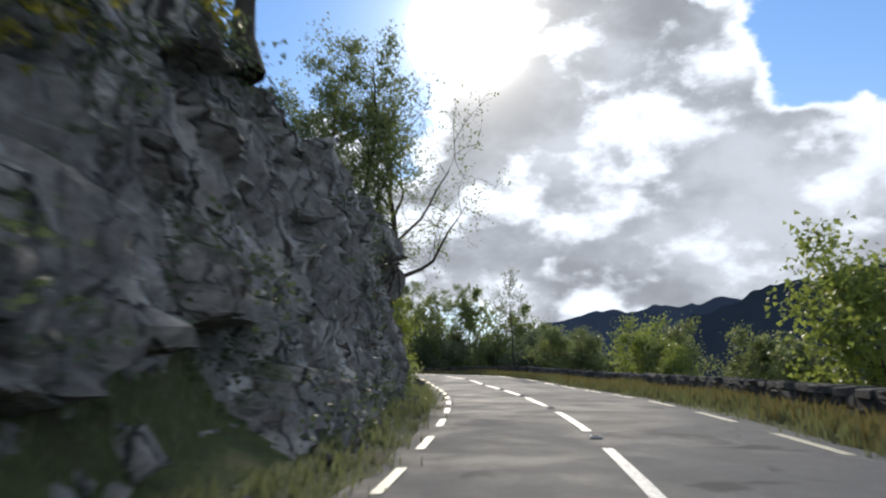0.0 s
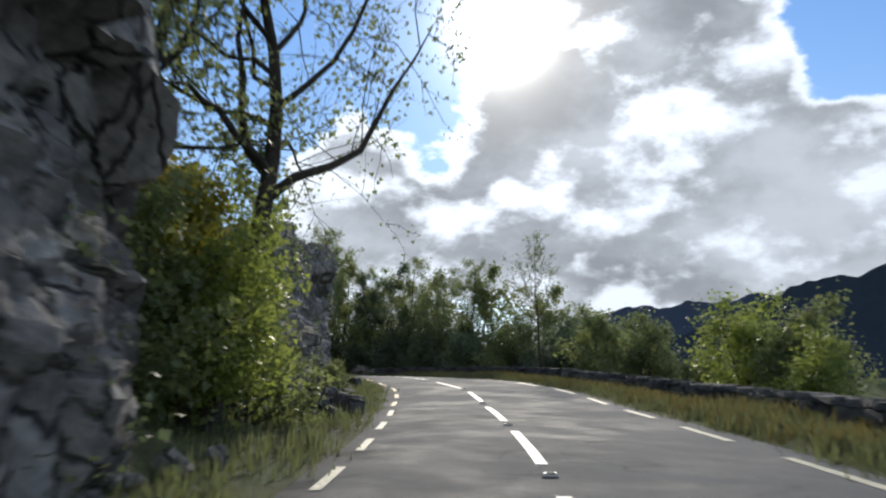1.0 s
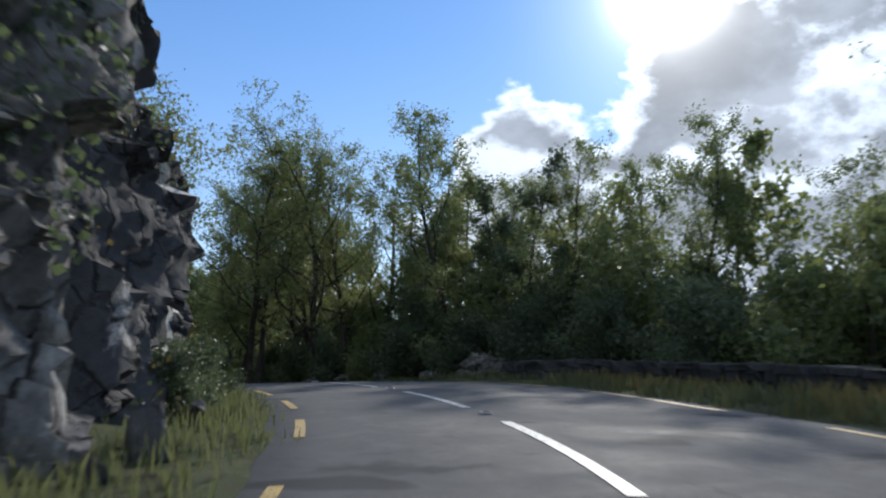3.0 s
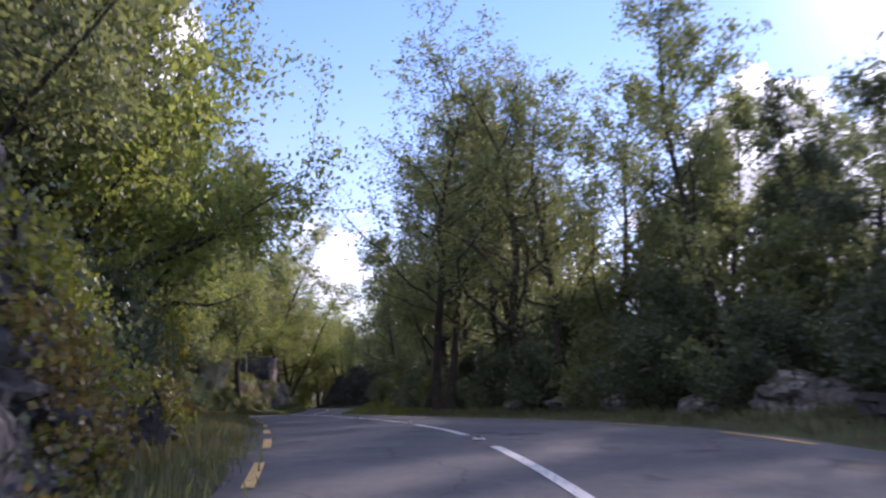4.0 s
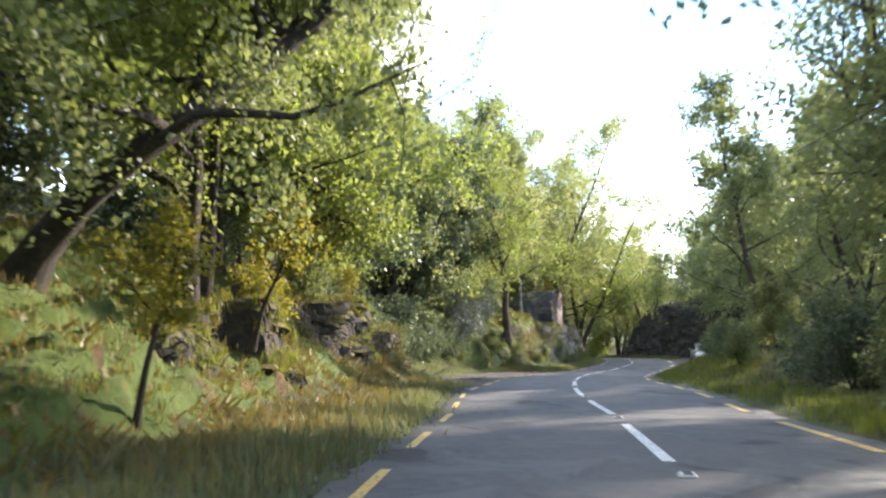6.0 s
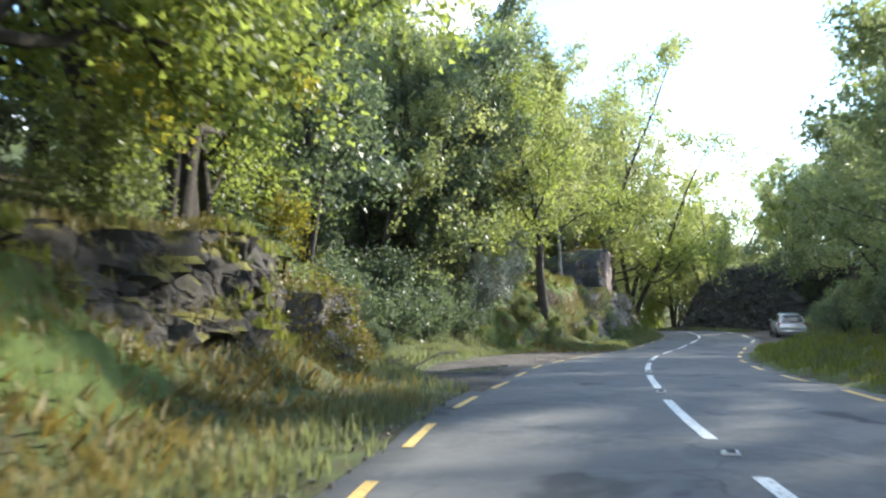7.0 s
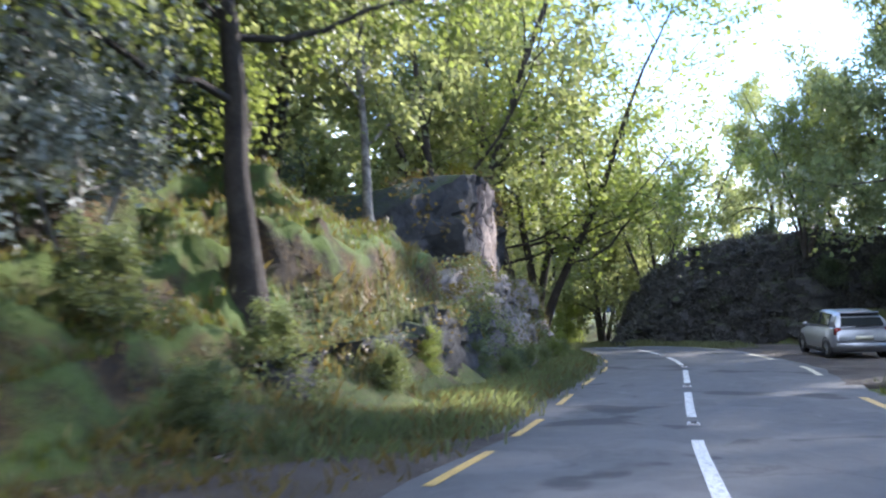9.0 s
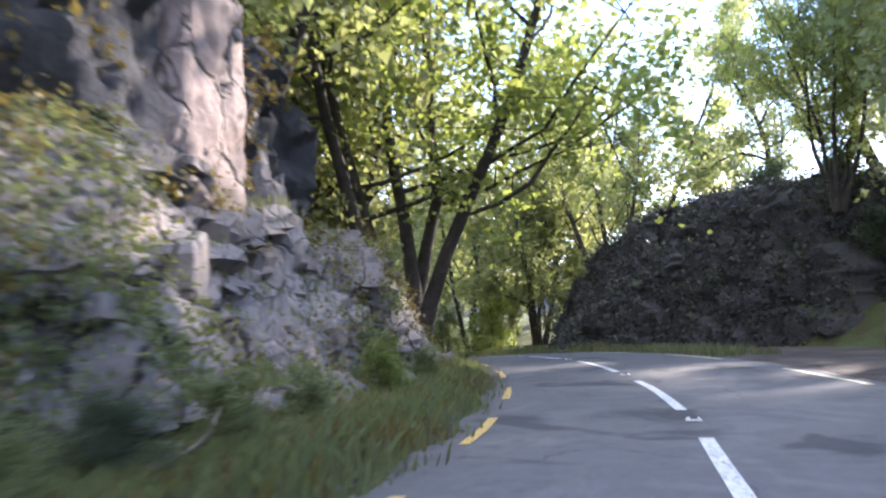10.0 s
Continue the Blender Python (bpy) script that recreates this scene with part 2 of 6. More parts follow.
ASPHALT = asphalt()
WHITE_PAINT = road_paint("white_paint", (0.74, 0.74, 0.7), (0.07, 0.07, 0.07))
YELLOW_PAINT = road_paint("yellow_paint", (0.72, 0.48, 0.14), (0.07, 0.07, 0.065))
GRAVEL = surface("gravel", [(0.32, (0.034, 0.028, 0.024)), (0.48, (0.075, 0.062, 0.052)), (0.7, (0.17, 0.145, 0.125))], 0.8, 30, 0.9, 0.9, 40)
MUD = surface("wet_mud", [(0.3, (0.012, 0.011, 0.011)), (0.7, (0.035, 0.031, 0.029))], 1.5, 20, 0.5, 0.4, rough_low=0.2)
EARTH = surface("earth_and_grass", [(0.36, (0.032, 0.026, 0.018)), (0.44, (0.07, 0.06, 0.026)), (0.52, (0.06, 0.085, 0.022)), (0.6, (0.10, 0.11, 0.035)), (0.68, (0.14, 0.10, 0.06))], 0.9, 9, 0.95, 1.0, 16)
ROCK = surface("grey_rock", [(0.3, (0.028, 0.028, 0.03)), (0.45, (0.055, 0.055, 0.058)), (0.6, (0.085, 0.083, 0.08)), (0.75, (0.2, 0.19, 0.18))], 0.5, 6, 0.85, 0.8, 9, moss=((0.035, 0.05, 0.012), 0.42, 0.92), streak=((0.42, 0.4, 0.37), 0.63), cracks=1.6)
PALE_ROCK = surface("pale_rock", [(0.3, (0.05, 0.048, 0.048)), (0.44, (0.13, 0.12, 0.115)), (0.57, (0.23, 0.205, 0.19)), (0.75, (0.4, 0.35, 0.31))], 0.7, 7, 0.75, 0.8, 9, moss=((0.05, 0.065, 0.015), 0.4, 0.9), streak=((0.3, 0.23, 0.18), 0.57), cracks=2.0)
PINK_ROCK = surface("pinkish_rock", [(0.32, (0.07, 0.055, 0.05)), (0.45, (0.19, 0.145, 0.125)), (0.58, (0.29, 0.225, 0.19)), (0.75, (0.4, 0.34, 0.3))], 0.8, 8, 0.8, 0.9, 10, streak=((0.16, 0.13, 0.11), 0.6), cracks=1.2)
DARK_ROCK = surface("dark_rock", [(0.34, (0.055, 0.052, 0.05)), (0.45, (0.14, 0.132, 0.125)), (0.55, (0.24, 0.23, 0.22)), (0.68, (0.44, 0.42, 0.39))], 0.9, 7, 0.85, 1.0, 12, moss=((0.034, 0.042, 0.014), 0.35, 0.7), streak=((0.46, 0.45, 0.42), 0.57), cracks=1.9)
MOSSY_ROCK = surface("mossy_rock", [(0.3, (0.05, 0.046, 0.042)), (0.5, (0.11, 0.1, 0.09)), (0.75, (0.22, 0.2, 0.18))], 0.9, 7, 0.9, 0.9, 10, moss=((0.085, 0.09, 0.018), 0.35, 0.7), cracks=1.8)
QUARTZ = surface("quartz_vein", [(0.3, (0.3, 0.29, 0.27)), (0.5, (0.5, 0.49, 0.46)), (0.75, (0.66, 0.65, 0.62))], 2.0, 14, 0.6, 0.5, 16)
WALL_STONE = surface("wall_stone", [(0.25, (0.03, 0.03, 0.032)), (0.5, (0.085, 0.085, 0.085)), (0.78, (0.2, 0.195, 0.18))], 1.5, 10, 0.9, 0.8, 18, object_random=0.35, moss=((0.03, 0.045, 0.012), 0.3, 0.98))
BARK = surface("bark", [(0.3, (0.022, 0.018, 0.015)), (0.52, (0.06, 0.05, 0.042)), (0.75, (0.12, 0.11, 0.09))], 2.0, 14, 0.95, 0.9, 24, moss=((0.03, 0.04, 0.012), 0.3, 0.92))
PALE_BARK = surface("pale_bark", [(0.34, (0.05, 0.043, 0.038)), (0.48, (0.17, 0.155, 0.14)), (0.6, (0.36, 0.34, 0.31))], 3.5, 9, 0.85, 0.6, 20)
DEAD_WOOD = surface("dead_wood", [(0.3, (0.16, 0.13, 0.11)), (0.7, (0.4, 0.35, 0.3))], 2.0, 15, 0.9, 0.6, 20)
LEAF_GREEN = leaf("green_leaves", (0.06, 0.082, 0.04), (0.145, 0.175, 0.078), (0.33, 0.385, 0.13), 0.48)
# darker leaf green that also carries the shade inside the wood
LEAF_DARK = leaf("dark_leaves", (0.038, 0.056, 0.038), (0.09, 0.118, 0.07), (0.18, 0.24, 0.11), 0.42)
LEAF_BRIGHT = leaf("bright_leaves", (0.066, 0.096, 0.03), (0.165, 0.2, 0.055), (0.41, 0.49, 0.1), 0.5)
LEAF_YELLOW = leaf("yellow_leaves", (0.09, 0.10, 0.016), (0.23, 0.20, 0.028), (0.44, 0.4, 0.05), 0.5)
LEAF_BIRCH = leaf("birch_leaves", (0.078, 0.1, 0.048), (0.18, 0.205, 0.09), (0.46, 0.5, 0.17), 0.56)
LEAF_SILVER = leaf("silvery_leaves", (0.12, 0.14, 0.12), (0.34, 0.37, 0.34), (0.2, 0.24, 0.16), 0.25)
BRACKEN = leaf("bracken", (0.09, 0.06, 0.022), (0.22, 0.18, 0.05), (0.26, 0.2, 0.05), 0.35)
LITTER = leaf("dead_leaves", (0.07, 0.04, 0.025), (0.22, 0.13, 0.07), (0.1, 0.06, 0.03), 0.15)
# dark copy of the rock: shade on crag, ledge and bank put into its colour
SHADE_ROCK = surface("shade_coloured_rock", [(0.3, (0.025, 0.026, 0.028)), (0.5, (0.055, 0.056, 0.058)), (0.75, (0.12, 0.115, 0.11))], 0.7, 7, 0.95, 1.0, 10, moss=((0.03, 0.042, 0.014), 0.35, 0.68))
MOSS_BANK = surface("mossy_bank", [(0.3, (0.02, 0.016, 0.013)), (0.45, (0.042, 0.031, 0.018)), (0.56, (0.1, 0.06, 0.024)), (0.68, (0.2, 0.12, 0.045))], 1.3, 12, 0.95, 1.0, 14, moss=((0.056, 0.08, 0.018), 0.6, 0.72))
# rock stops darkened to stand in for the shade under the trees
SHADE_LEDGE_ROCK = surface("shade_coloured_ledge_rock", [(0.3, (0.018, 0.016, 0.015)), (0.5, (0.04, 0.036, 0.032)), (0.75, (0.11, 0.098, 0.084))], 0.8, 7, 0.9, 0.9, 10, moss=((0.085, 0.078, 0.016), 0.5, 0.7), cracks=1.2)
# heather leaves darkened to carry the shade on the right-hand bank
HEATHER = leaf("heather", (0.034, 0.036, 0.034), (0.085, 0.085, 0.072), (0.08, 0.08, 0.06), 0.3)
# lit copy of the grass: sunlight put into a brighter, yellower leaf colour
GRASS_SUN = leaf("sun_coloured_grass", (0.08, 0.105, 0.014), (0.22, 0.23, 0.04), (0.3, 0.34, 0.05), 0.4)
GRASS = leaf("grass", (0.055, 0.066, 0.034), (0.16, 0.168, 0.08), (0.25, 0.28, 0.11), 0.4)
DRY_GRASS = leaf("dry_grass", (0.10, 0.085, 0.03), (0.28, 0.24, 0.10), (0.25, 0.2, 0.06), 0.35)

# ---- the line of the road: points every 7 m along the lane, s = -14 at the first ----
ROAD_LINE = [
    (-1.87, -13.88, -0.23), (-0.92, -6.94, -0.09), (0.11, 0.41, 0.09), (0.95, 6.92, 0.38), (1.54, 13.90, 0.68), (1.79,
    20.88, 0.93), (1.78, 27.83, 1.14), (1.31, 34.85, 1.39), (0.14, 41.72, 1.74), (-1.70, 48.51, 2.09), (-4.70, 54.77, 2.25),
    (-8.91, 60.40, 2.27), (-13.61, 65.55, 1.98), (-18.57, 70.53, 1.58), (-23.59, 75.42, 1.17), (-28.58, 80.38, 0.70),
    (-33.31, 85.36, 0.28), (-37.88, 90.80, -0.21), (-42.01, 96.31, -0.68), (-46.04, 102.17, -1.17), (-49.79, 107.80, -1.59),
    (-53.71, 113.81, -1.89), (-57.69, 119.57, -2.15), (-62.21, 124.90, -2.41), (-67.44, 129.53, -2.84), (-73.32, 133.30, -3.4), (-79.71, 136.13, -4.05), (-86.46, 137.94, -4.7), (-93.40, 138.70, -5.3), (-100.38, 138.39, -5.8), (-107.23, 137.01, -6.3),
]


def spline(points, steps=14):
    k = np.array(points, float)
    k = np.vstack([2 * k[0] - k[1], k, 2 * k[-1] - k[-2]])
    out = []
    for i in range(1, len(k) - 2):
        a, b, c, d = k[i - 1 : i + 3]
        for u in np.arange(steps) / steps:
            out.append(0.5 * (2 * b + (c - a) * u + (2 * a - 5 * b + 4 * c - d) * u**2 + (3 * b - a - 3 * c + d) * u**3))
    out.append(k[-2])
    return np.array(out)


LINE = spline(ROAD_LINE)
ALONG = np.r_[0, np.cumsum(np.linalg.norm(np.diff(LINE[:, :2], axis=0), axis=1))] - 14.0
TANGENT = np.gradient(LINE[:, :2], axis=0)
TANGENT /= np.linalg.norm(TANGENT, axis=1)[:, None]


def lane(s, d, h=0.0):
    """World points at s along the road, d to the right of the lane line, h over the road."""
    s, d = np.broadcast_arrays(np.asarray(s, float), np.asarray(d, float))
    x, y, z = (np.interp(s, ALONG, LINE[:, k]) for k in range(3))
    tx, ty = (np.interp(s, ALONG, TANGENT[:, k]) for k in range(2))
    return np.stack([x + d * ty, y - d * tx, z + h + 0 * d], -1)


def nearest(x, y):
    """s and d of world points."""
    x, y = np.ravel(x), np.ravel(y)
    s, d = np.empty(len(x)), np.empty(len(x))
    for a in range(0, len(x), 4000):
        px, py = x[a : a + 4000, None], y[a : a + 4000, None]
        k = np.argmin((px - LINE[:, 0]) ** 2 + (py - LINE[:, 1]) ** 2, 1)
        ox, oy = px[:, 0] - LINE[k, 0], py[:, 0] - LINE[k, 1]
        tx, ty = TANGENT[k, 0], TANGENT[k, 1]
        s[a : a + 4000] = ALONG[k] + np.clip(ox * tx + oy * ty, -0.6, 0.6)
        side = np.sign(ox * ty - oy * tx)
        d[a : a + 4000] = side * np.hypot(ox, oy)
    return s, d


def steps_of(table, s, column):
    return np.interp(s, [row[0] for row in table], [row[column] for row in table])


# s, left edge line, centre line, right edge line (offsets from the lane line)
LINES = [(-14, -1.35, 0.9, 3.3), (3, -1.36, 0.85, 3.4), (12, -1.36, 0.8, 3.4), (20, -1.4, 0.66, 3.6), (28, -1.5, 0.63, 3.65), (34, -1.45, 0.72, 3.9), (41, -0.95, 1.3, 4.7), (47, -1.05, 1.25, 4.8), (53, -1.1, 1.17, 4.6), (60, -1.3, 1.3, 5.4), (66, -1.4, 1.42, 5.45), (70, -1.4, 1.42, 5.25), (74, -1.35, 1.4, 4.55), (80, -1.27, 1.33, 3.7), (88, -1.3, 1.45, 3.9), (95, -1.72, 1.2, 4.3), (101, -1.75, 1.05, 4.2), (108, -2.15, 0.75, 3.6), (112, -2.07, 0.6, 3.4), (116, -1.98, 0.45, 3.25), (119.7, -1.74, 0.46, 3.28), (122, -1.6, 0.47, 3.3), (125, -1.52, 0.54, 3.4), (130, -1.5, 0.65, 3.5), (136, -1.26, 0.84, 3.9), (140, -1.34, 0.75, 3.75), (143, -1.5, 0.6, 3.6), (150, -1.95, 0.2, 3.1), (190, -2.4, 0.2, 2.9)]


def left_of(s):
    return steps_of(LINES, s, 1) - 0.3


def right_of(s):
    return steps_of(LINES, s, 3) + 0.3


# left of the road: s, verge width, slope of the bank, its height, slope behind it
LEFT = [(-40, 1.1, 2.0, 5.0, 0.25), (20, 1.1, 2.0, 5.0, 0.25), (23.5, 1.7, 0.5, 2.2, 0.3), (30, 1.9, 0.5, 2.4, 0.3), (33, 2.0, 1.1, 4.2, 0.22), (49, 1.7, 1.2, 4.8, 0.2), (55, 1.6, 1.0, 4.0, 0.25), (59, 2.4, 0.4, 2.4, 0.28), (74, 2.6, 0.32, 2.2, 0.3), (84, 2.6, 0.5, 2.6, 0.32), (96, 1.6, 0.75, 3.2, 0.35), (100, 2.6, 0.7, 3.0, 0.35), (103, 5.0, 0.5, 2.4, 0.35), (113, 5.2, 0.4, 2.2, 0.35), (119, 3.4, 0.5, 2.8, 0.38), (124, 2.2, 0.9, 3.0, 0.4), (126, 1.9, 1.4, 2.4, 0.45), (128, 1.8, 1.9, 2.6, 0.42), (131, 1.8, 1.8, 2.8, 0.4), (132.5, 2.1, 1.6, 2.6, 0.45), (136, 1.9, 1.5, 2.3, 0.5), (141, 1.9, 1.5, 2.2, 0.4), (147, 1.9, 1.4, 2.0, 0.3), (152, 2.5, 0.3, 1.6, 0.2), (195, 3.0, 0.2, 1.6, 0.15)]
# right of the road: s, verge width, slope beyond, its limit, slope behind that
RIGHT = [(-40, 3.0, -0.7, -9.0, -0.12), (40, 3.0, -0.7, -9.0, -0.12), (56, 3.5, -0.4, -4.0, -0.15), (64, 4.0, -0.1, -1.2, -0.1), (80, 3.0, 0.1, 0.6, 0.0), (96, 2.2, 0.16, 0.8, 0.02), (101, 0.6, 0.4, 1.0, 0.03), (124, 0.6, 0.42, 1.0, 0.03), (128, 2.0, 0.3, 0.8, 0.02), (132, 6.0, 0.15, 0.8, 0.02), (144, 8.0, 0.4, 2.0, 0.05), (154, 2.4, 0.5, 3.0, 0.03), (162, 3.0, 0.2, 1.0, 0.03), (195, 3.0, 0.2, 1.0, 0.03)]


def value_noise(p, seed=0):
    """Smooth noise in -1..1 at points p (n, 3)."""
    i = np.floor(p).astype(np.int64)
    f = p - i
    f = f * f * (3 - 2 * f)
    out = 0
    for corner in range(8):
        c = np.array([corner & 1, corner >> 1 & 1, corner >> 2 & 1])
        q = i + c
        h = (q[:, 0] * 374761393 + q[:, 1] * 668265263 + q[:, 2] * 2147483647 + seed * 974711) & 0x7FFFFFFF
        h = ((h ^ (h >> 13)) * 1274126177) & 0x7FFFFFFF
        h = (h ^ (h >> 16)) & 0x7FFFFFFF
        w = np.prod(np.where(c, f, 1 - f), 1)
        out = out + w * (h / 0x3FFFFFFF - 1)
    return out


def fbm(p, octaves=4, seed=0):
    out, amp = 0, 1.0
    for k in range(octaves):
        out = out + amp * value_noise(p * 2**k, seed + k)
        amp *= 0.5
    return out


def blocks(p, seed=0):
    """Stepped noise: one value to each cell, for broken rock."""
    i = np.floor(p + 0.35 * np.stack([value_noise(p * 1.3, seed + 5), value_noise(p * 1.3, seed + 6), value_noise(p * 1.3, seed + 7)], 1)).astype(np.int64)
    h = (i[:, 0] * 374761393 + i[:, 1] * 668265263 + i[:, 2] * 1442695041 + seed * 974711) & 0x7FFFFFFF
    h = ((h ^ (h >> 13)) * 1274126177) & 0x7FFFFFFF
    return ((h ^ (h >> 16)) & 0x7FFFFFFF) / 0x3FFFFFFF - 1


def facets(p, seed=0, tilt=0.8):
    """Broken planes: each point takes the plane of the nearest of the scattered cell middles."""
    i = np.floor(p).astype(np.int64)
    best, out = np.full(len(p), 9.0), np.zeros(len(p))

    def chance(q, k):
        h = (q[:, 0] * 374761393 + q[:, 1] * 668265263 + q[:, 2] * 1442695041 + (seed * 31 + k) * 974711) & 0x7FFFFFFF
        h = ((h ^ (h >> 13)) * 1274126177) & 0x7FFFFFFF
        return ((h ^ (h >> 16)) & 0x7FFFFFFF) / 0x3FFFFFFF - 1

    for corner in np.ndindex(3, 3, 3):
        q = i + np.array(corner) - 1
        rel = p - (q + 0.5 + 0.42 * np.stack([chance(q, k) for k in range(3)], 1))
        far = (rel**2).sum(1)
        plane = 0.5 * chance(q, 5) + tilt * (rel * np.stack([chance(q, k) for k in (6, 7, 8)], 1)).sum(1)
        out = np.where(far < best, plane, out)
        best = np.minimum(far, best)
    return out


def bay_width(s):
    """Width of the lay-by beyond the left edge line."""
    return np.interp(s, [99, 101, 104, 108, 115, 119, 122, 123.5], [0, 1.5, 2.3, 2.9, 3.1, 2.5, 1.2, 0])


def park_width(s):
    return 6.0 * np.sin(np.clip((s - 131) / 25, 0, 1) * np.pi) ** 0.5


def ground_z(x, y):
    """Height of the land at world points."""
    x, y = np.ravel(np.asarray(x, float)), np.ravel(np.asarray(y, float))
    s, d = nearest(x, y)
    z = np.interp(s, ALONG, LINE[:, 2])
    far_left, far_right = left_of(s) - d, d - right_of(s)
    p = np.stack([x, y, 0 * x], 1)
    rough = fbm(p * 0.35, 4, 3)

    def bank(u, table):
        width, slope, top, behind = (steps_of(table, s, k) for k in (1, 2, 3, 4))
        rise = np.maximum(u - width, 0) * slope
        rise = np.where(top > 0, np.minimum(rise, top), np.maximum(rise, top))
        return rise + np.clip(np.maximum(u - width, 0) - np.abs(top / slope), 0, 22) * behind

    left, right = bank(far_left, LEFT), bank(far_right, RIGHT)
    out = np.where(far_left > 0, left, np.where(far_right > 0, right, 0))
    beside = np.clip(np.maximum(far_left, far_right) / 2.5, 0, 1)
    out = out + rough * 0.28 * beside * np.clip(np.maximum(far_left, far_right) / 4, 0.25, 2.5)
    verge = np.clip(np.maximum(far_left, far_right) / 0.5, 0, 1)
    # beyond the valley the land settles low
    away = np.clip((np.hypot(x + 30, y - 60) - 160) / 500, 0, 1)
    base = z * (1 - away) - 45 * away
    paved = np.clip((bay_width(s) + 0.3 - far_left) / 0.5, 0, 1) * (far_left > 0) * (bay_width(s) > 0.2) + np.clip((park_width(s) - far_right) / 0.5, 0, 1) * (far_right > 0) * (park_width(s) > 0.2)
    return base + out * (1 - away) * (1 - np.clip(paved, 0, 1)) + verge * 0.05 - (1 - verge) * 0.06 - 0.16 * np.clip(paved, 0, 1) * verge


def on_ground(s, d):
    x, y, _ = lane(s, d)
    return Vector((x, y, float(ground_z(x, y)[0])))


# ---- mesh helpers ----
def mesh_of(name, verts, faces, mat, smooth=False):
    """A mesh from arrays; faces all of one size."""
    verts, faces = np.asarray(verts, np.float32), np.asarray(faces, np.int32)
    me = bpy.data.meshes.new(name)
    me.vertices.add(len(verts))
    me.vertices.foreach_set("co", verts.ravel())
    size = faces.shape[1]
    me.loops.add(faces.size)
    me.loops.foreach_set("vertex_index", faces.ravel())
    me.polygons.add(len(faces))
    me.polygons.foreach_set("loop_start", np.arange(0, faces.size, size, dtype=np.int32))
    me.polygons.foreach_set("loop_total", np.full(len(faces), size, np.int32))
    me.polygons.foreach_set("use_smooth", np.full(len(faces), smooth))
    me.materials.append(mat)
    me.update(calc_edges=True)
    me.validate()
    return me


def thing(name, label, category, at=(0, 0, 0), group="", kind="", data=None):
    ob = new(name, data)
    ob.location = at
    return tagged(ob, label, category, group, kind)


def part(name, data, parent, label=""):
    """A mesh, or a bmesh with its material, as a part of a thing."""
    ob = new(name, data)
    ob.parent = parent
    return tagged(ob, label)


def from_bm(name, bm, mat, smooth=False):
    me = bpy.data.meshes.new(name)
    bmesh.ops.recalc_face_normals(bm, faces=bm.faces)
    bm.to_mesh(me)
    bm.free()
    for p in me.polygons:
        p.use_smooth = smooth
    me.materials.append(mat)
    return me


def sheet(rows, cols):
    """Quads of a grid of rows x cols vertices."""
    a = np.arange(rows * cols).reshape(rows, cols)
    return np.stack([a[:-1, :-1], a[:-1, 1:], a[1:, 1:], a[1:, :-1]], -1).reshape(-1, 4)


def tubes(paths, sides=6, thin=None):
    """Swept tubes round polylines: each (points, radii)."""
    verts, faces, base = [], [], 0
    for points, radii in paths:
        points = np.asarray(points, float)
        sides = (3 if max(radii) < 0.02 else 5 if max(radii) < 0.07 else 9) if thin else sides
        t = np.gradient(points, axis=0)
        t /= np.linalg.norm(t, axis=1)[:, None] + 1e-9
        ref = np.where(np.abs(t[:, 2:3]) > 0.9, [[1.0, 0, 0]], [[0, 0, 1.0]])
        u = np.cross(t, ref)
        u /= np.linalg.norm(u, axis=1)[:, None]
        v = np.cross(t, u)
        a = np.arange(sides) / sides * 2 * np.pi
        ring = points[:, None] + np.asarray(radii)[:, None, None] * (np.cos(a)[None, :, None] * u[:, None] + np.sin(a)[None, :, None] * v[:, None])
        verts.append(ring.reshape(-1, 3))
        k = np.arange(len(points) * sides).reshape(len(points), sides)
        q = np.stack([k[:-1], np.roll(k[:-1], -1, 1), np.roll(k[1:], -1, 1), k[1:]], -1).reshape(-1, 4)
        faces.append(q + base)
        base += len(points) * sides
    return np.concatenate(verts), np.concatenate(faces)

# ---- land ----
def build_ground():
    def axis(low, high, step, reach):
        grow = [step]
        while sum(grow) < reach:
            grow.append(grow[-1] * 1.22)
        out = np.cumsum(grow)
        return np.r_[low - out[::-1], np.arange(low, high, step), high + out]

    xs, ys = axis(-100, 20, 1.0, 2500), axis(-18, 162, 1.0, 2500)
    gx, gy = np.meshgrid(xs, ys)
    z = ground_z(gx, gy)
    verts = np.stack([gx.ravel(), gy.ravel(), z], 1)
    ob = new("ground", mesh_of("ground", verts, sheet(len(ys), len(xs)), EARTH, True))
    tagged(ob, "rough grassy earth banks and woodland floor beside the road", "ground", kind="structure")


def strip(name, s0, s1, d_low, d_high, mat, step=0.5, cols=9, lift=0.0, skirt=0.0, crown=0.04):
    """A ribbon along the road between two offsets, given as functions of s."""
    s = np.arange(s0, s1 + step / 2, step)
    f = np.linspace(0, 1, cols)
    low, high = d_low(s), d_high(s)
    d = low[:, None] + (high - low)[:, None] * f
    h = lift + crown * (1 - (2 * f - 1) ** 2)[None, :] + 0 * d
    if skirt:
        d = np.concatenate([d[:, :1] - 0.12, d, d[:, -1:] + 0.12], 1)
        h = np.concatenate([h[:, :1] - skirt, h, h[:, -1:] - skirt], 1)
    verts = lane(s[:, None], d, h)
    return mesh_of(name, verts.reshape(-1, 3), sheet(*d.shape)[:, ::-1], mat, True)


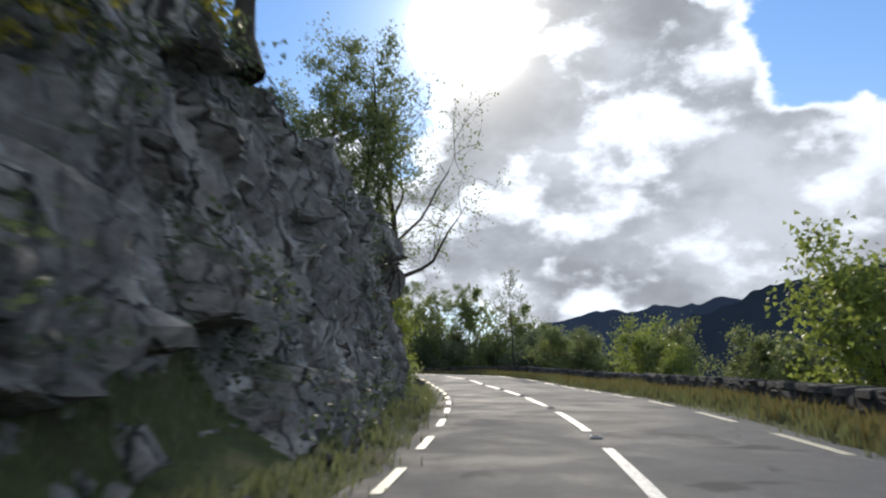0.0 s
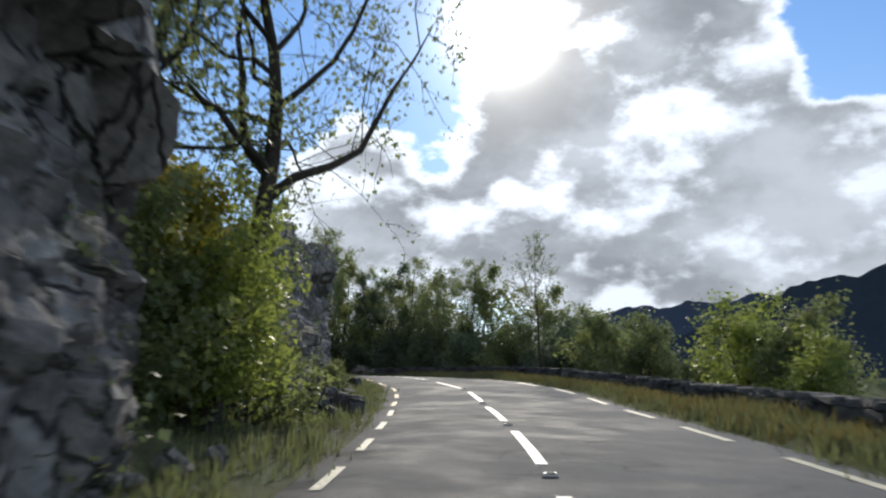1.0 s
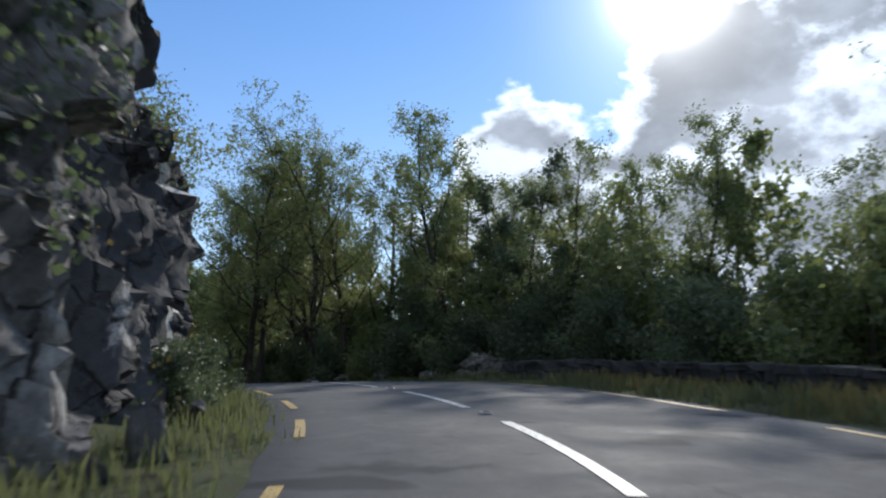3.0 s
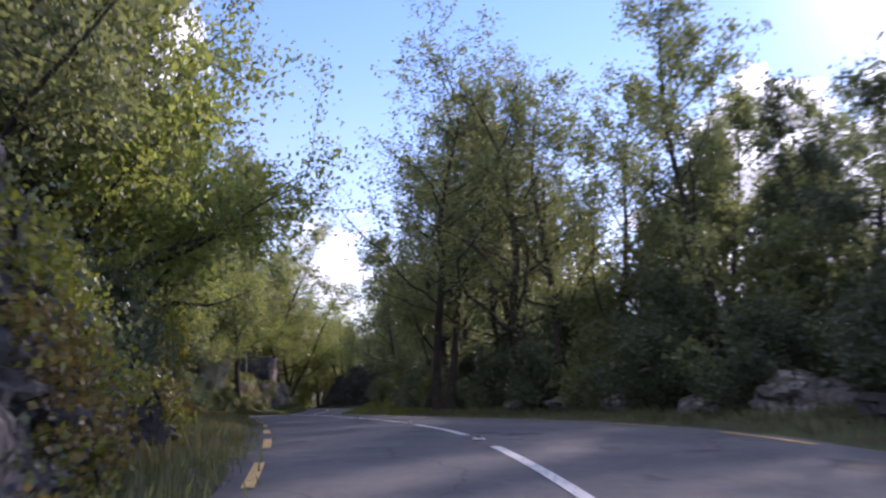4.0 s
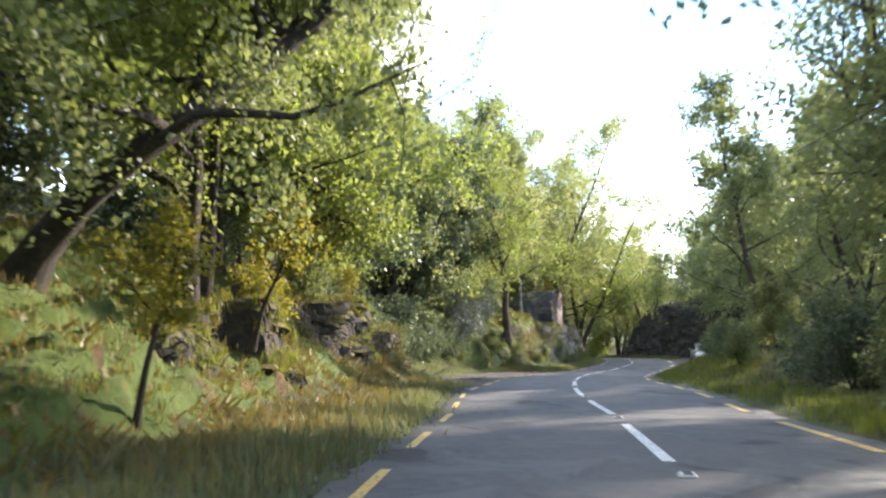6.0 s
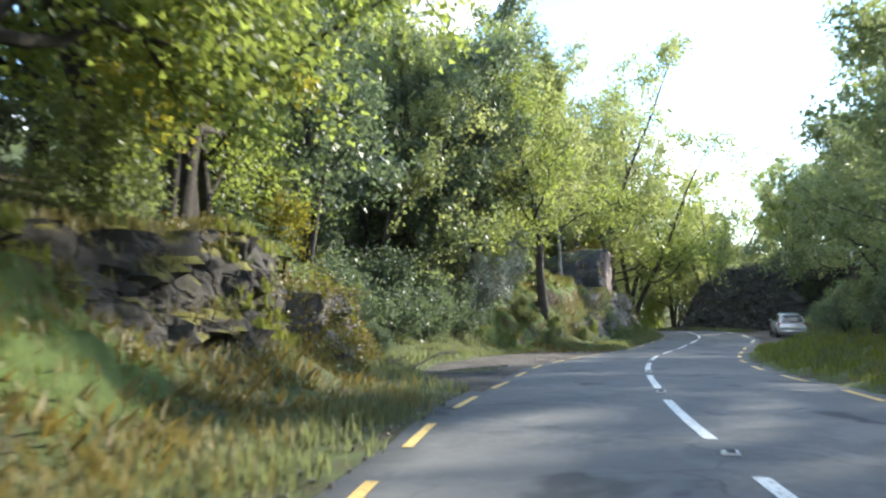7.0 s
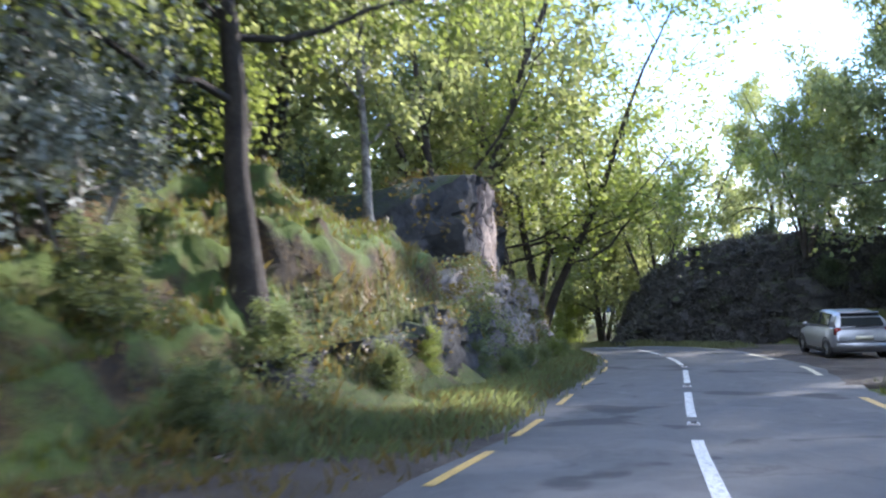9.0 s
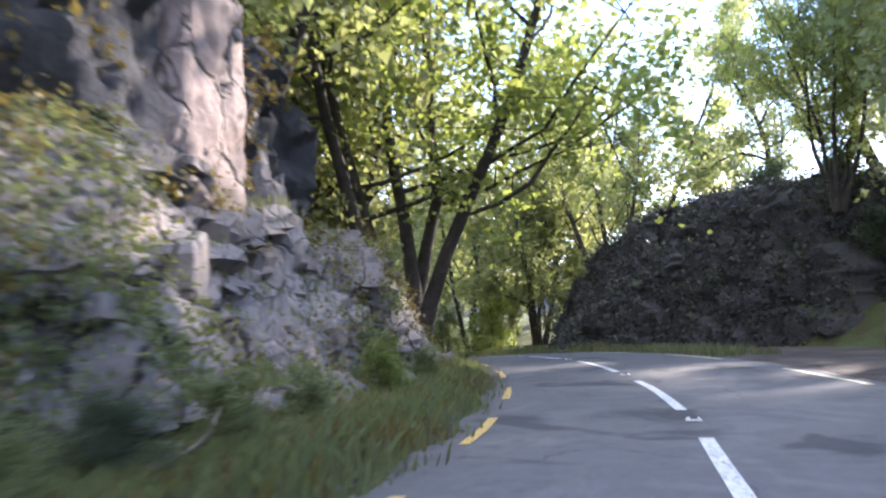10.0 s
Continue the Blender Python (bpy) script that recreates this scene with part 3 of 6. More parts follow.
def build_road():
    edge = lambda off: (lambda s: off + 0.1 * value_noise(np.stack([s * 0.9, 0 * s, 0 * s + off], 1), 4))
    road = new("road", strip("road", -14, 185, lambda s: left_of(s) + edge(0)(s), lambda s: right_of(s) + edge(0.1)(s), ASPHALT, cols=13, lift=0.0, skirt=0.12))
    tagged(road, "worn grey asphalt two-lane country road with a patchy surface", "road", kind="structure")
    # the pull-in on the inside and the gravel pull-in by the parked car
    bay = new("pavement", strip("lay_by", 99, 123.5, lambda q: left_of(q) + 0.2 - bay_width(q) - edge(0.3)(q) + 0.3, lambda q: left_of(q) + 0.3, GRAVEL, cols=8, lift=-0.005, crown=0.02, skirt=0.1))
    tagged(bay, "gravelly grey-brown lay-by beside the road", "lay-by", kind="structure")
    park = new("pavement", strip("parking_place", 131, 156, lambda q: right_of(q) - 0.3, lambda q: right_of(q) - 0.25 + park_width(q), GRAVEL, cols=8, lift=-0.005, crown=0.02, skirt=0.1))
    tagged(park, "brown gravel pull-in where a car is parked", "parking place", kind="structure")
    # wet hollow in the lay-by
    a = np.linspace(0, 2 * np.pi, 40, endpoint=False)
    wob = 1 + 0.22 * np.sin(3 * a + 1) + 0.12 * np.sin(5 * a)
    ring = lane(105.0 + 2.0 * np.cos(a) * wob, -3.25 + 0.62 * np.sin(a) * wob, 0.022)
    verts = np.vstack([ring, ring.mean(0)[None]])
    faces = [(k, (k + 1) % 40, 40) for k in range(40)]
    tagged(new("puddle", mesh_of("puddle", verts, faces, MUD)), "dark wet muddy hollow in the gravel lay-by", "puddle", kind="structure")




def road_mark(name, s0, s1, d, width, mat, parent, lift=0.052):
    s = np.linspace(s0, s1, max(3, int((s1 - s0) / 0.5) + 2))
    c = d(s)
    off = np.array([-0.5, 0.5]) * width
    rel = c[:, None] + off
    f = (rel - left_of(s)[:, None]) / (right_of(s) - left_of(s))[:, None]
    h = lift + 0.04 * (1 - (2 * f - 1) ** 2) - 0.04
    top = lane(s[:, None], rel, h + 0.002)
    part(name, mesh_of(name, top.reshape(-1, 3), sheet(len(s), 2)[:, ::-1], mat), parent)


def build_marks():
    centre = tagged(new("centre_line"), "broken white centre line painted on the asphalt", "road marking", kind="structure")
    left = tagged(new("edge_line"), "broken yellow edge line, worn", "road marking", kind="structure")
    right = tagged(new("edge_line"), "broken yellow edge line along the far verge, worn", "road marking", kind="structure")
    at = lambda k: (lambda s: steps_of(LINES, s, k))
    for k in range(-3, 30):
        stud = 10.65 + 5.97 * k
        stud += float(np.interp(stud, [40, 52, 94, 110, 125], [0, -0.4, -1.3, -0.9, 0.1]))
        road_mark("dash", stud + 0.9, stud + 4.85, at(2), 0.13, WHITE_PAINT, centre, lift=0.045)
        x, y, z = lane(stud, float(at(2)(stud)), 0.05)
        if -10 < stud < 160:
            bm = bmesh.new()
            bmesh.ops.create_cube(bm, size=1)
            for v in bm.verts:
                slope = 0.72 if v.co.z > 0 else 1.0
                v.co = Vector((v.co.x * 0.17 * slope, v.co.y * 0.13 * slope, v.co.z * 0.03))
            bmesh.ops.bevel(bm, geom=bm.edges[:], offset=0.006, segments=1, affect="EDGES")
            post = thing("road_stud", "small white raised road stud with a dark reflector", "road stud", (x, y, z + 0.012), "road studs")
            part("casing", from_bm("casing", bm, WHITE_PLASTIC), post)
            bm = bmesh.new()
            bmesh.ops.create_cube(bm, size=1)
            for v in bm.verts:
                v.co = Vector((v.co.x * 0.075, v.co.y * 0.1, v.co.z * 0.02 + 0.008))
            part("reflector", from_bm("reflector", bm, BLACK_RUBBER), post, "dark reflector block")
            tx, ty = (np.interp(stud, ALONG, TANGENT[:, q]) for q in range(2))
            post.rotation_euler = (0, 0, math.atan2(ty, tx) - math.pi / 2)
    for anchor, period, long, low, high in ((21.8, 3.05, 1.5, -12, 48), (93.1, 3.3, 1.7, 48, 111), (119.65, 3.7, 2.0, 111, 122), (134.9, 4.0, 1.9, 122, 180)):
        for k in range(-40, 40):
            s0 = anchor + period * k
            if low <= s0 < high:
                # dashes up to 31 are paler: glare off the road put into their colour
                road_mark("dash", s0, s0 + long, at(1), 0.11, YELLOW_PAINT if s0 > 31 else PALED_YELLOW, left, lift=0.047)
    for anchor, period, long, low, high in ((26.5, 4.3, 2.4, -12, 54), (54.9, 3.8, 2.2, 54, 70), (70.8, 2.5, 1.4, 70, 84), (98.6, 4.6, 2.3, 84, 128), (139.7, 6.2, 3.2, 128, 180)):
        for k in range(-40, 40):
            s0 = anchor + period * k
            if low <= s0 < high:
                road_mark("dash", s0, s0 + long, at(3), 0.15, YELLOW_PAINT if 45 < s0 < 128 else PALED_YELLOW, right, lift=0.047)


def build_mountains():
    """Far ridges over the valley, with the haze put into their colours."""
    for name, dist, table, seed, mat in (
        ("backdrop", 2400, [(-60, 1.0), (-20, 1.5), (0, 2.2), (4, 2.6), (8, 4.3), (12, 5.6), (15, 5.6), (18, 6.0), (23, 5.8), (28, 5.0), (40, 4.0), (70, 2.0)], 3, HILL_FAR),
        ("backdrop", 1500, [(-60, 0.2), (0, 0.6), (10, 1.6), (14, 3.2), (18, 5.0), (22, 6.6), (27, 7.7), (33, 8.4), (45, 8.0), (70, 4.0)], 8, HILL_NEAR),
    ):
        az = np.radians(np.arange(-60, 70.1, 0.2))
        top = np.interp(np.degrees(az), [r[0] for r in table], [r[1] for r in table])
        wob = fbm(np.stack([np.degrees(az) * 0.5, 0 * az, 0 * az], 1), 3, seed) * 0.35
        top = dist * np.tan(np.radians(np.maximum(top + wob, 0.1)))
        f = np.linspace(0, 1, 14)
        r = dist - 260 * (1 - f)
        x, y = np.sin(az)[:, None] * r, np.cos(az)[:, None] * r
        z = -60 + (top + 60)[:, None] * f**1.4
        z = z + fbm(np.stack([x.ravel(), y.ravel(), 0 * x.ravel()], 1) * 0.006, 4, seed).reshape(z.shape) * 18 * (f * (1 - f) * 4)
        back = np.concatenate([np.stack([x, y, z], -1), np.stack([x[:, -1:] * 1.2, y[:, -1:] * 1.2, z[:, -1:] * 0 - 60], -1)], 1)
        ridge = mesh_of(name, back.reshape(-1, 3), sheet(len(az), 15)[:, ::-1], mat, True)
        ridge.set_sharp_from_angle(angle=radians(40))
        ob = new(name, ridge)
        tagged(ob, "mountain ridge far across the valley, haze put into its blue-grey colour", "mountains", kind="structure")


WHITE_PLASTIC = plain("white_plastic", (0.5, 0.5, 0.49), 0.4, grime=0.4)
BLACK_RUBBER = plain("black_rubber", (0.02, 0.02, 0.02), 0.8)
# paler copy of the yellow; on the first left dashes it carries glare
PALED_YELLOW = road_paint("paled_yellow", (0.72, 0.66, 0.46), (0.07, 0.07, 0.07))
# base colours blued to carry the haze, paler on the far ridge
HILL_FAR = surface("hazed_far_hills", [(0.3, (0.03, 0.045, 0.075)), (0.7, (0.045, 0.062, 0.09))], 0.004, 0.03, 1.0, 0.0)
HILL_NEAR = surface("hazed_near_hills", [(0.3, (0.016, 0.026, 0.04)), (0.7, (0.028, 0.038, 0.052))], 0.006, 0.05, 1.0, 0.0)
for hill in (HILL_FAR, HILL_NEAR):
    for node in hill.node_tree.nodes:
        if node.type == "BSDF_PRINCIPLED":
            node.inputs["Specular IOR Level"].default_value = 0.08

build_ground()
build_road()
build_mountains()

# ---- rock ----
def cliff(name, label, s0, s1, table, mat, step=0.11, seed=0, amp=0.45, side=-1, deep=3.5, taper=1.6, block=(0.5, 0.5, 0.9), slabs=22, slab_mat=None, slab_size=1.0):
    """A cutting along the road. table: s, offset of the foot from the lane line, height, lean back per metre of height.
    The sheet runs from under the ground up the face, back over the top and down again behind."""
    s = np.arange(s0, s1 + step / 2, step)
    foot, high, lean = (steps_of(table, s, k) for k in (1, 2, 3))
    up = np.r_[np.linspace(-0.12, 1, int(max(high) / step) + 2)]
    n = len(up)
    back = np.linspace(0, 1, 10)[1:]
    h = np.concatenate([up[None] * high[:, None], high[:, None] * (1 - 0.12 * back[None] - 1.0 * (back[None] == 1))], 1)
    shift = np.concatenate([np.maximum(up, 0)[None] * (lean * high)[:, None], (lean * high)[:, None] + back[None] * deep], 1)
    ends = np.clip(np.minimum(s - s0, s1 - s)[:, None] / taper - 0.3 * value_noise(np.stack([0 * h.ravel(), h.ravel() * 0.7, 0 * h.ravel() + seed], 1), seed).reshape(h.shape), 0, 1)
    d = foot[:, None] + side * (shift + 1.8 * (1 - ends) ** 2)
    p = lane(s[:, None], d, h)
    flat = p.reshape(-1, 3)
    turn = np.array([[0.86, 0.5, 0.12], [-0.48, 0.84, 0.25], [0.03, -0.27, 0.96]])
    q = flat @ turn.T
    grain = q * np.array(block)
    push = 1.0 * facets(grain * 0.7, seed) + 0.42 * facets(grain * 1.9 + 7, seed + 1) + 0.2 * facets(grain * 4.6 + 3, seed + 2) + 0.13 * facets(grain * 10 + 5, seed + 3) + 0.2 * fbm(flat * 0.5, 2, seed + 4) + 0.16 * fbm(flat * 3.2, 4, seed + 12)
    tx, ty = (np.interp(s, ALONG, TANGENT[:, k]) for k in range(2))
    out = np.stack([ty, -tx, 0 * tx], 1) * -side
    move = (push.reshape(d.shape) * amp)[..., None] * out[:, None]
    move[..., 2] += 0.6 * amp * fbm(flat * 0.6, 3, seed + 4).reshape(d.shape) * (h > 0.5)
    p = p + move
    p[..., 2] -= (1 - ends) * (h + 0.4)
    ob = thing(name, label, "cliff")
    mass = mesh_of("rock_mass", p.reshape(-1, 3), sheet(*d.shape)[:, ::side], mat, True)
    mass.set_sharp_from_angle(angle=radians(44))
    part("rock_mass", mass, ob)
    # loose slabs and ledges standing out of the face
    rng = random.Random(seed)
    for k in range(slabs):
        row = rng.randrange(4, len(s) - 4)
        col = rng.randrange(2, max(3, n - 1))
        long = rng.uniform(0.35, 0.9) * slab_size
        m = Matrix.LocRotScale(p[row, col] - 0.22 * slab_size * out[row], Euler((rng.uniform(-0.5, 0.5), rng.uniform(-0.5, 0.5), math.atan2(ty[row], tx[row]) + rng.uniform(-0.5, 0.5))), (long, rng.uniform(0.3, 0.6), long * rng.uniform(0.35, 0.9)))
        block = part("slab", SLABS[rng.randrange(len(SLABS))][slab_mat or mat.name], ob)
        block.matrix_local = m
    return ob


def vein(rock, line, width, mat, seed):
    """A pale vein across a rock face: the faces near a wandering line of (s, height over the road)."""
    me = rock.children[0].data
    me.materials.append(mat)
    mid = np.array([p.center for p in me.polygons])
    s, _ = nearest(mid[:, 0], mid[:, 1])
    h = mid[:, 2] - np.interp(s, ALONG, LINE[:, 2])
    along = np.interp(h, [p[1] for p in line], [p[0] for p in line]) + 0.14 * fbm(mid * 1.4, 3, seed)
    wide = width * (1 + 0.7 * fbm(mid * 2.2, 2, seed + 1))
    inside = (np.abs(s - along) < wide) & (h > line[0][1]) & (h < line[-1][1])
    for k in np.nonzero(inside)[0]:
        me.polygons[int(k)].material_index = len(me.materials) - 1


def slab_mesh(seed, mat):
    """A broken block with chipped corners."""
    rng = random.Random(seed)
    bm = bmesh.new()
    bmesh.ops.create_cube(bm, size=1)
    for v in bm.verts:
        v.co = Vector([c * rng.uniform(0.65, 1.15) for c in v.co])
    bmesh.ops.bevel(bm, geom=bm.edges[:], offset=0.1, segments=1, affect="EDGES")
    bmesh.ops.triangulate(bm, faces=bm.faces[:])
    for v in bm.verts:
        v.co += Vector([rng.uniform(-0.05, 0.05) for _ in range(3)])
    return from_bm("slab", bm, mat)


SLABS = [{mat.name: slab_mesh(k, mat) for mat in (ROCK, PALE_ROCK, DARK_ROCK, MOSSY_ROCK, SHADE_ROCK, SHADE_LEDGE_ROCK, PINK_ROCK)} for k in range(6)]


def boulder(name, label, at, size, mat, seed, group="boulders"):
    bm = bmesh.new()
    bmesh.ops.create_icosphere(bm, subdivisions=4, radius=1)
    co = np.array([v.co for v in bm.verts])
    push = 1 + 0.2 * fbm(co * 1.2 + seed, 3, seed) + 0.22 * facets(co * 1.3 + seed, seed) + 0.1 * facets(co * 3 + seed, seed + 1)
    co = co * push[:, None] * np.array(size)
    for v, c in zip(bm.verts, co):
        v.co = c
    ob = thing(name, label, "rock", at, group, data=from_bm(name, bm, mat))
    ob.rotation_euler = (0, 0, seed * 1.3)
    return ob


def mossy_bank(label, s0, s1, d0, d1, seed, step=0.17, terrace=0.42, lift=0.1, count=9000, tall=0.14, grass=None):
    """A terraced slope of moss, dead bracken and tufts laid over the land, fading into it at its rim."""
    s, d = np.meshgrid(np.arange(s0, s1, step), np.arange(d0, d1, -step), indexing="ij")
    p = lane(s, d).reshape(-1, 3)
    p[:, 2] = ground_z(p[:, 0], p[:, 1])
    rim = np.clip(np.minimum.reduce([s - s0, s1 - s, d0 - d, d - d1]) / 1.1, 0, 1).ravel()
    q = np.stack([s.ravel() * 0.5, d.ravel() * 0.6, 0 * rim], 1)
    # grassy benches with short steep risers between them, broken into hummocks
    u = (p[:, 2] + 0.9 * fbm(q * 0.7, 3, seed)) / (1.7 * terrace)
    f = u - np.floor(u)
    bench = (np.clip((f - 0.6) / 0.4, 0, 1) - f) * 1.7 * terrace
    mound = 0.8 * bench + 0.25 * terrace * facets(q * 1.6 + 4, seed + 1, 0.7) + 0.16 * fbm(q * 1.6, 3, seed + 2) + 0.09 * fbm(q * 6, 3, seed + 3)
    p[:, 2] += rim * (lift + 0.7 * terrace + mound) - (1 - rim) * 0.25
    p[:, :2] += 0.1 * np.stack([fbm(q * 5 + 3, 2, seed + 4), fbm(q * 5 + 8, 2, seed + 5)], 1)
    me = mesh_of("mossy_bank", p, sheet(*s.shape), MOSS_BANK, True)
    me.set_sharp_from_angle(angle=radians(60))
    thing("mossy_bank", label, "bank", kind="stuff", data=me)
    up = np.array([v.normal[2] for v in me.vertices])
    rng = np.random.default_rng(seed)
    flat = np.nonzero((np.abs(up) > 0.72) & (rim > 0.12))[0]
    roots = p[rng.choice(flat, count)] + rng.normal(0, 0.06, (count, 3)) * np.array([1, 1, 0])
    return roots, tall


first_cut = cliff("cliff", "tall dark grey streaked rock cutting close beside the road", -14, 22.6, [(-14, -2.7, 4.6, 0.35), (2, -2.7, 4.8, 0.32), (10, -2.6, 5.0, 0.26), (16, -2.5, 5.1, 0.15), (20, -2.45, 4.4, 0.12), (22.6, -2.6, 3.7, 0.15)], DARK_ROCK, seed=11, amp=0.5, slabs=26, slab_size=0.8)
nose = cliff("cliff", "dark rocky cutting with an overhanging nose of rock", 31, 50.5, [(31, -4.2, 3.5, 0.3), (34, -3.9, 4.2, 0.22), (37, -3.7, 4.5, 0.18), (40, -3.6, 5.0, 0.14), (42.4, -3.7, 5.7, 0.14), (43.2, -3.5, 5.0, 0.1), (46, -3.2, 5.1, 0.0), (48.6, -3.0, 5.3, -0.12), (49.2, -3.1, 4.4, 0.0), (50.5, -3.6, 3.0, 0.1)], DARK_ROCK, seed=23, amp=0.55, slabs=40, slab_size=0.8)
streaked = cliff("cliff", "streaked grey rock cutting with pale quartz veins", 49, 64.0, [(49, -3.3, 4.6, 0.15), (52, -2.7, 5.8, 0.12), (54.4, -2.6, 5.2, 0.14), (56, -2.55, 4.4, 0.16), (59.5, -2.5, 3.1, 0.22), (61.5, -2.5, 2.2, 0.35), (64.0, -2.7, 1.3, 0.5)], ROCK, seed=31, amp=0.45, slab_size=0.6)
outcrop = cliff("rock_outcrop", "low mossy rock bank with yellow-brown growth", 84, 92, [(84, -5.4, 0.9, 0.6), (86, -4.4, 1.6, 0.5), (89, -4.2, 1.8, 0.5), (92, -5.0, 0.9, 0.6)], SHADE_LEDGE_ROCK, seed=41, amp=0.5, block=(0.6, 0.6, 0.9), slabs=5, slab_size=0.6)
shelf = cliff("rock_outcrop", "ledge of rock under trees, shade put into its dark colour, with a golden mossy crest", 91, 99.8, [(91, -6.3, 1.5, 0.4), (93, -5.6, 2.2, 0.28), (95, -5.0, 2.5, 0.18), (97, -4.75, 2.4, 0.12), (98.4, -4.75, 2.2, 0.15), (99.8, -5.1, 1.6, 0.3)], SHADE_LEDGE_ROCK, seed=47, amp=0.5, block=(0.45, 0.45, 0.8), slabs=6, slab_size=0.7, taper=1.0)
hummock = cliff("rock_outcrop", "low rock hummock crusted with golden moss and dry bracken", 97.7, 104.2, [(97.7, -4.7, 1.1, 0.25), (98.6, -4.3, 1.7, 0.3), (100, -4.3, 1.9, 0.35), (101.6, -4.6, 1.7, 0.4), (103, -5.1, 1.2, 0.5), (104.2, -5.5, 0.6, 0.6)], MOSSY_ROCK, seed=49, amp=0.45, block=(0.7, 0.7, 0.9), slabs=9, slab_size=0.55, deep=2.2, taper=1.0)
ledge = cliff("rock_outcrop", "ledge of rock at the foot of a mossy slope, shade put into its dark colour", 119, 133.5, [(119, -6.0, 0.6, 0.4), (123, -4.6, 0.9, 0.3), (125, -4.1, 1.2, 0.2), (127, -3.8, 1.5, 0.15), (128.6, -3.55, 1.7, 0.12), (131, -3.5, 1.6, 0.2), (133.5, -3.6, 0.9, 0.3)], SHADE_ROCK, seed=53, amp=0.4, slabs=16, deep=1.2, slab_size=0.6)
crag = cliff("crag", "dark overhanging crag, coloured darker for shade, with pale broken slabs at its corner", 132.0, 143.2, [(132.0, -6.4, 3.9, 0.1), (133.2, -5.7, 4.7, 0.0), (135, -5.1, 5.5, -0.02), (136.5, -4.9, 5.7, -0.02), (138, -5.0, 5.5, -0.02), (139, -5.6, 5.3, -0.14), (140.4, -5.7, 4.9, -0.24), (141.5, -5.5, 4.5, -0.26), (142.3, -5.7, 3.6, -0.1), (143.2, -6.0, 2.6, 0.1)], SHADE_ROCK, seed=57, amp=0.5, block=(0.5, 0.5, 0.5), slabs=14, slab_mat="pale_rock", slab_size=0.8, deep=4.0, taper=0.8)
broken = cliff("cliff", "broken pale grey rock face falling in blocks to the road", 130.4, 151.4, [(130.4, -4.2, 1.6, 0.45), (132, -3.6, 2.4, 0.48), (133.5, -3.3, 2.8, 0.5), (136, -3.1, 2.9, 0.55), (140, -3.0, 2.9, 0.52), (144, -3.0, 2.8, 0.45), (147, -3.1, 2.6, 0.4), (149, -3.6, 1.8, 0.5), (151.4, -4.4, 0.6, 0.6)], PALE_ROCK, seed=59, amp=0.42, block=(0.75, 0.55, 1.1), slabs=70, slab_size=0.85, deep=2.4)
mound = cliff("cliff", "rock bank overgrown with scrub, shade put into its dark colour", 146, 166, [(146, 13.5, 4.2, 0.5), (149, 10.5, 4.8, 0.5), (152, 6.4, 5.2, 0.5), (155, 4.5, 5.3, 0.5), (158, 4.0, 4.9, 0.55), (161, 4.2, 4.2, 0.6), (164, 5.6, 3.0, 0.7), (166, 8.0, 1.4, 0.8)], SHADE_ROCK, seed=63, amp=0.6, side=1, deep=5, slabs=14, slab_size=0.7)

cliff("rock_outcrop", "grey rock block half buried in a mossy slope", 118.5, 123, [(118.5, -7.4, 1.2, 0.3), (120.5, -6.8, 2.3, 0.2), (123, -7.6, 1.4, 0.3)], MOSSY_ROCK, seed=71, amp=0.4, slabs=6, deep=2.0, slab_size=0.5)

cliff("rock_slab", "pale pinkish slab standing at the corner of a crag", 135.6, 138.4, [(135.6, -5.1, 5.0, 0.0), (136.2, -4.55, 5.4, 0.0), (137.5, -4.5, 5.3, 0.0), (138.4, -4.9, 4.5, 0.0)], PINK_ROCK, step=0.09, seed=77, amp=0.2, deep=0.9, taper=0.4, block=(0.5, 0.5, 0.25), slabs=3, slab_mat="pale_rock", slab_size=0.5)
for s0, high in ((138.9, 3.9), (139.7, 3.5), (140.6, 3.2)):
    cliff("rock_slab", "narrow grey pillar of rock standing under an overhang", s0 - 0.4, s0 + 0.4, [(s0 - 0.4, -4.9, high - 0.3, 0.02), (s0, -4.6, high, 0.02), (s0 + 0.4, -4.8, high - 0.7, 0.02)], PALE_ROCK, step=0.08, seed=int(s0 * 10), amp=0.14, deep=0.5, taper=0.25, block=(0.8, 0.8, 0.35), slabs=0)

vein(streaked, [(54.7, 0.3), (54.3, 0.9), (54.1, 1.4), (54.2, 1.9), (53.8, 2.4), (53.3, 3.4)], 0.08, QUARTZ, 5)
vein(streaked, [(54.5, 1.3), (54.9, 2.0), (55.0, 2.6), (54.6, 3.2)], 0.07, QUARTZ, 6)


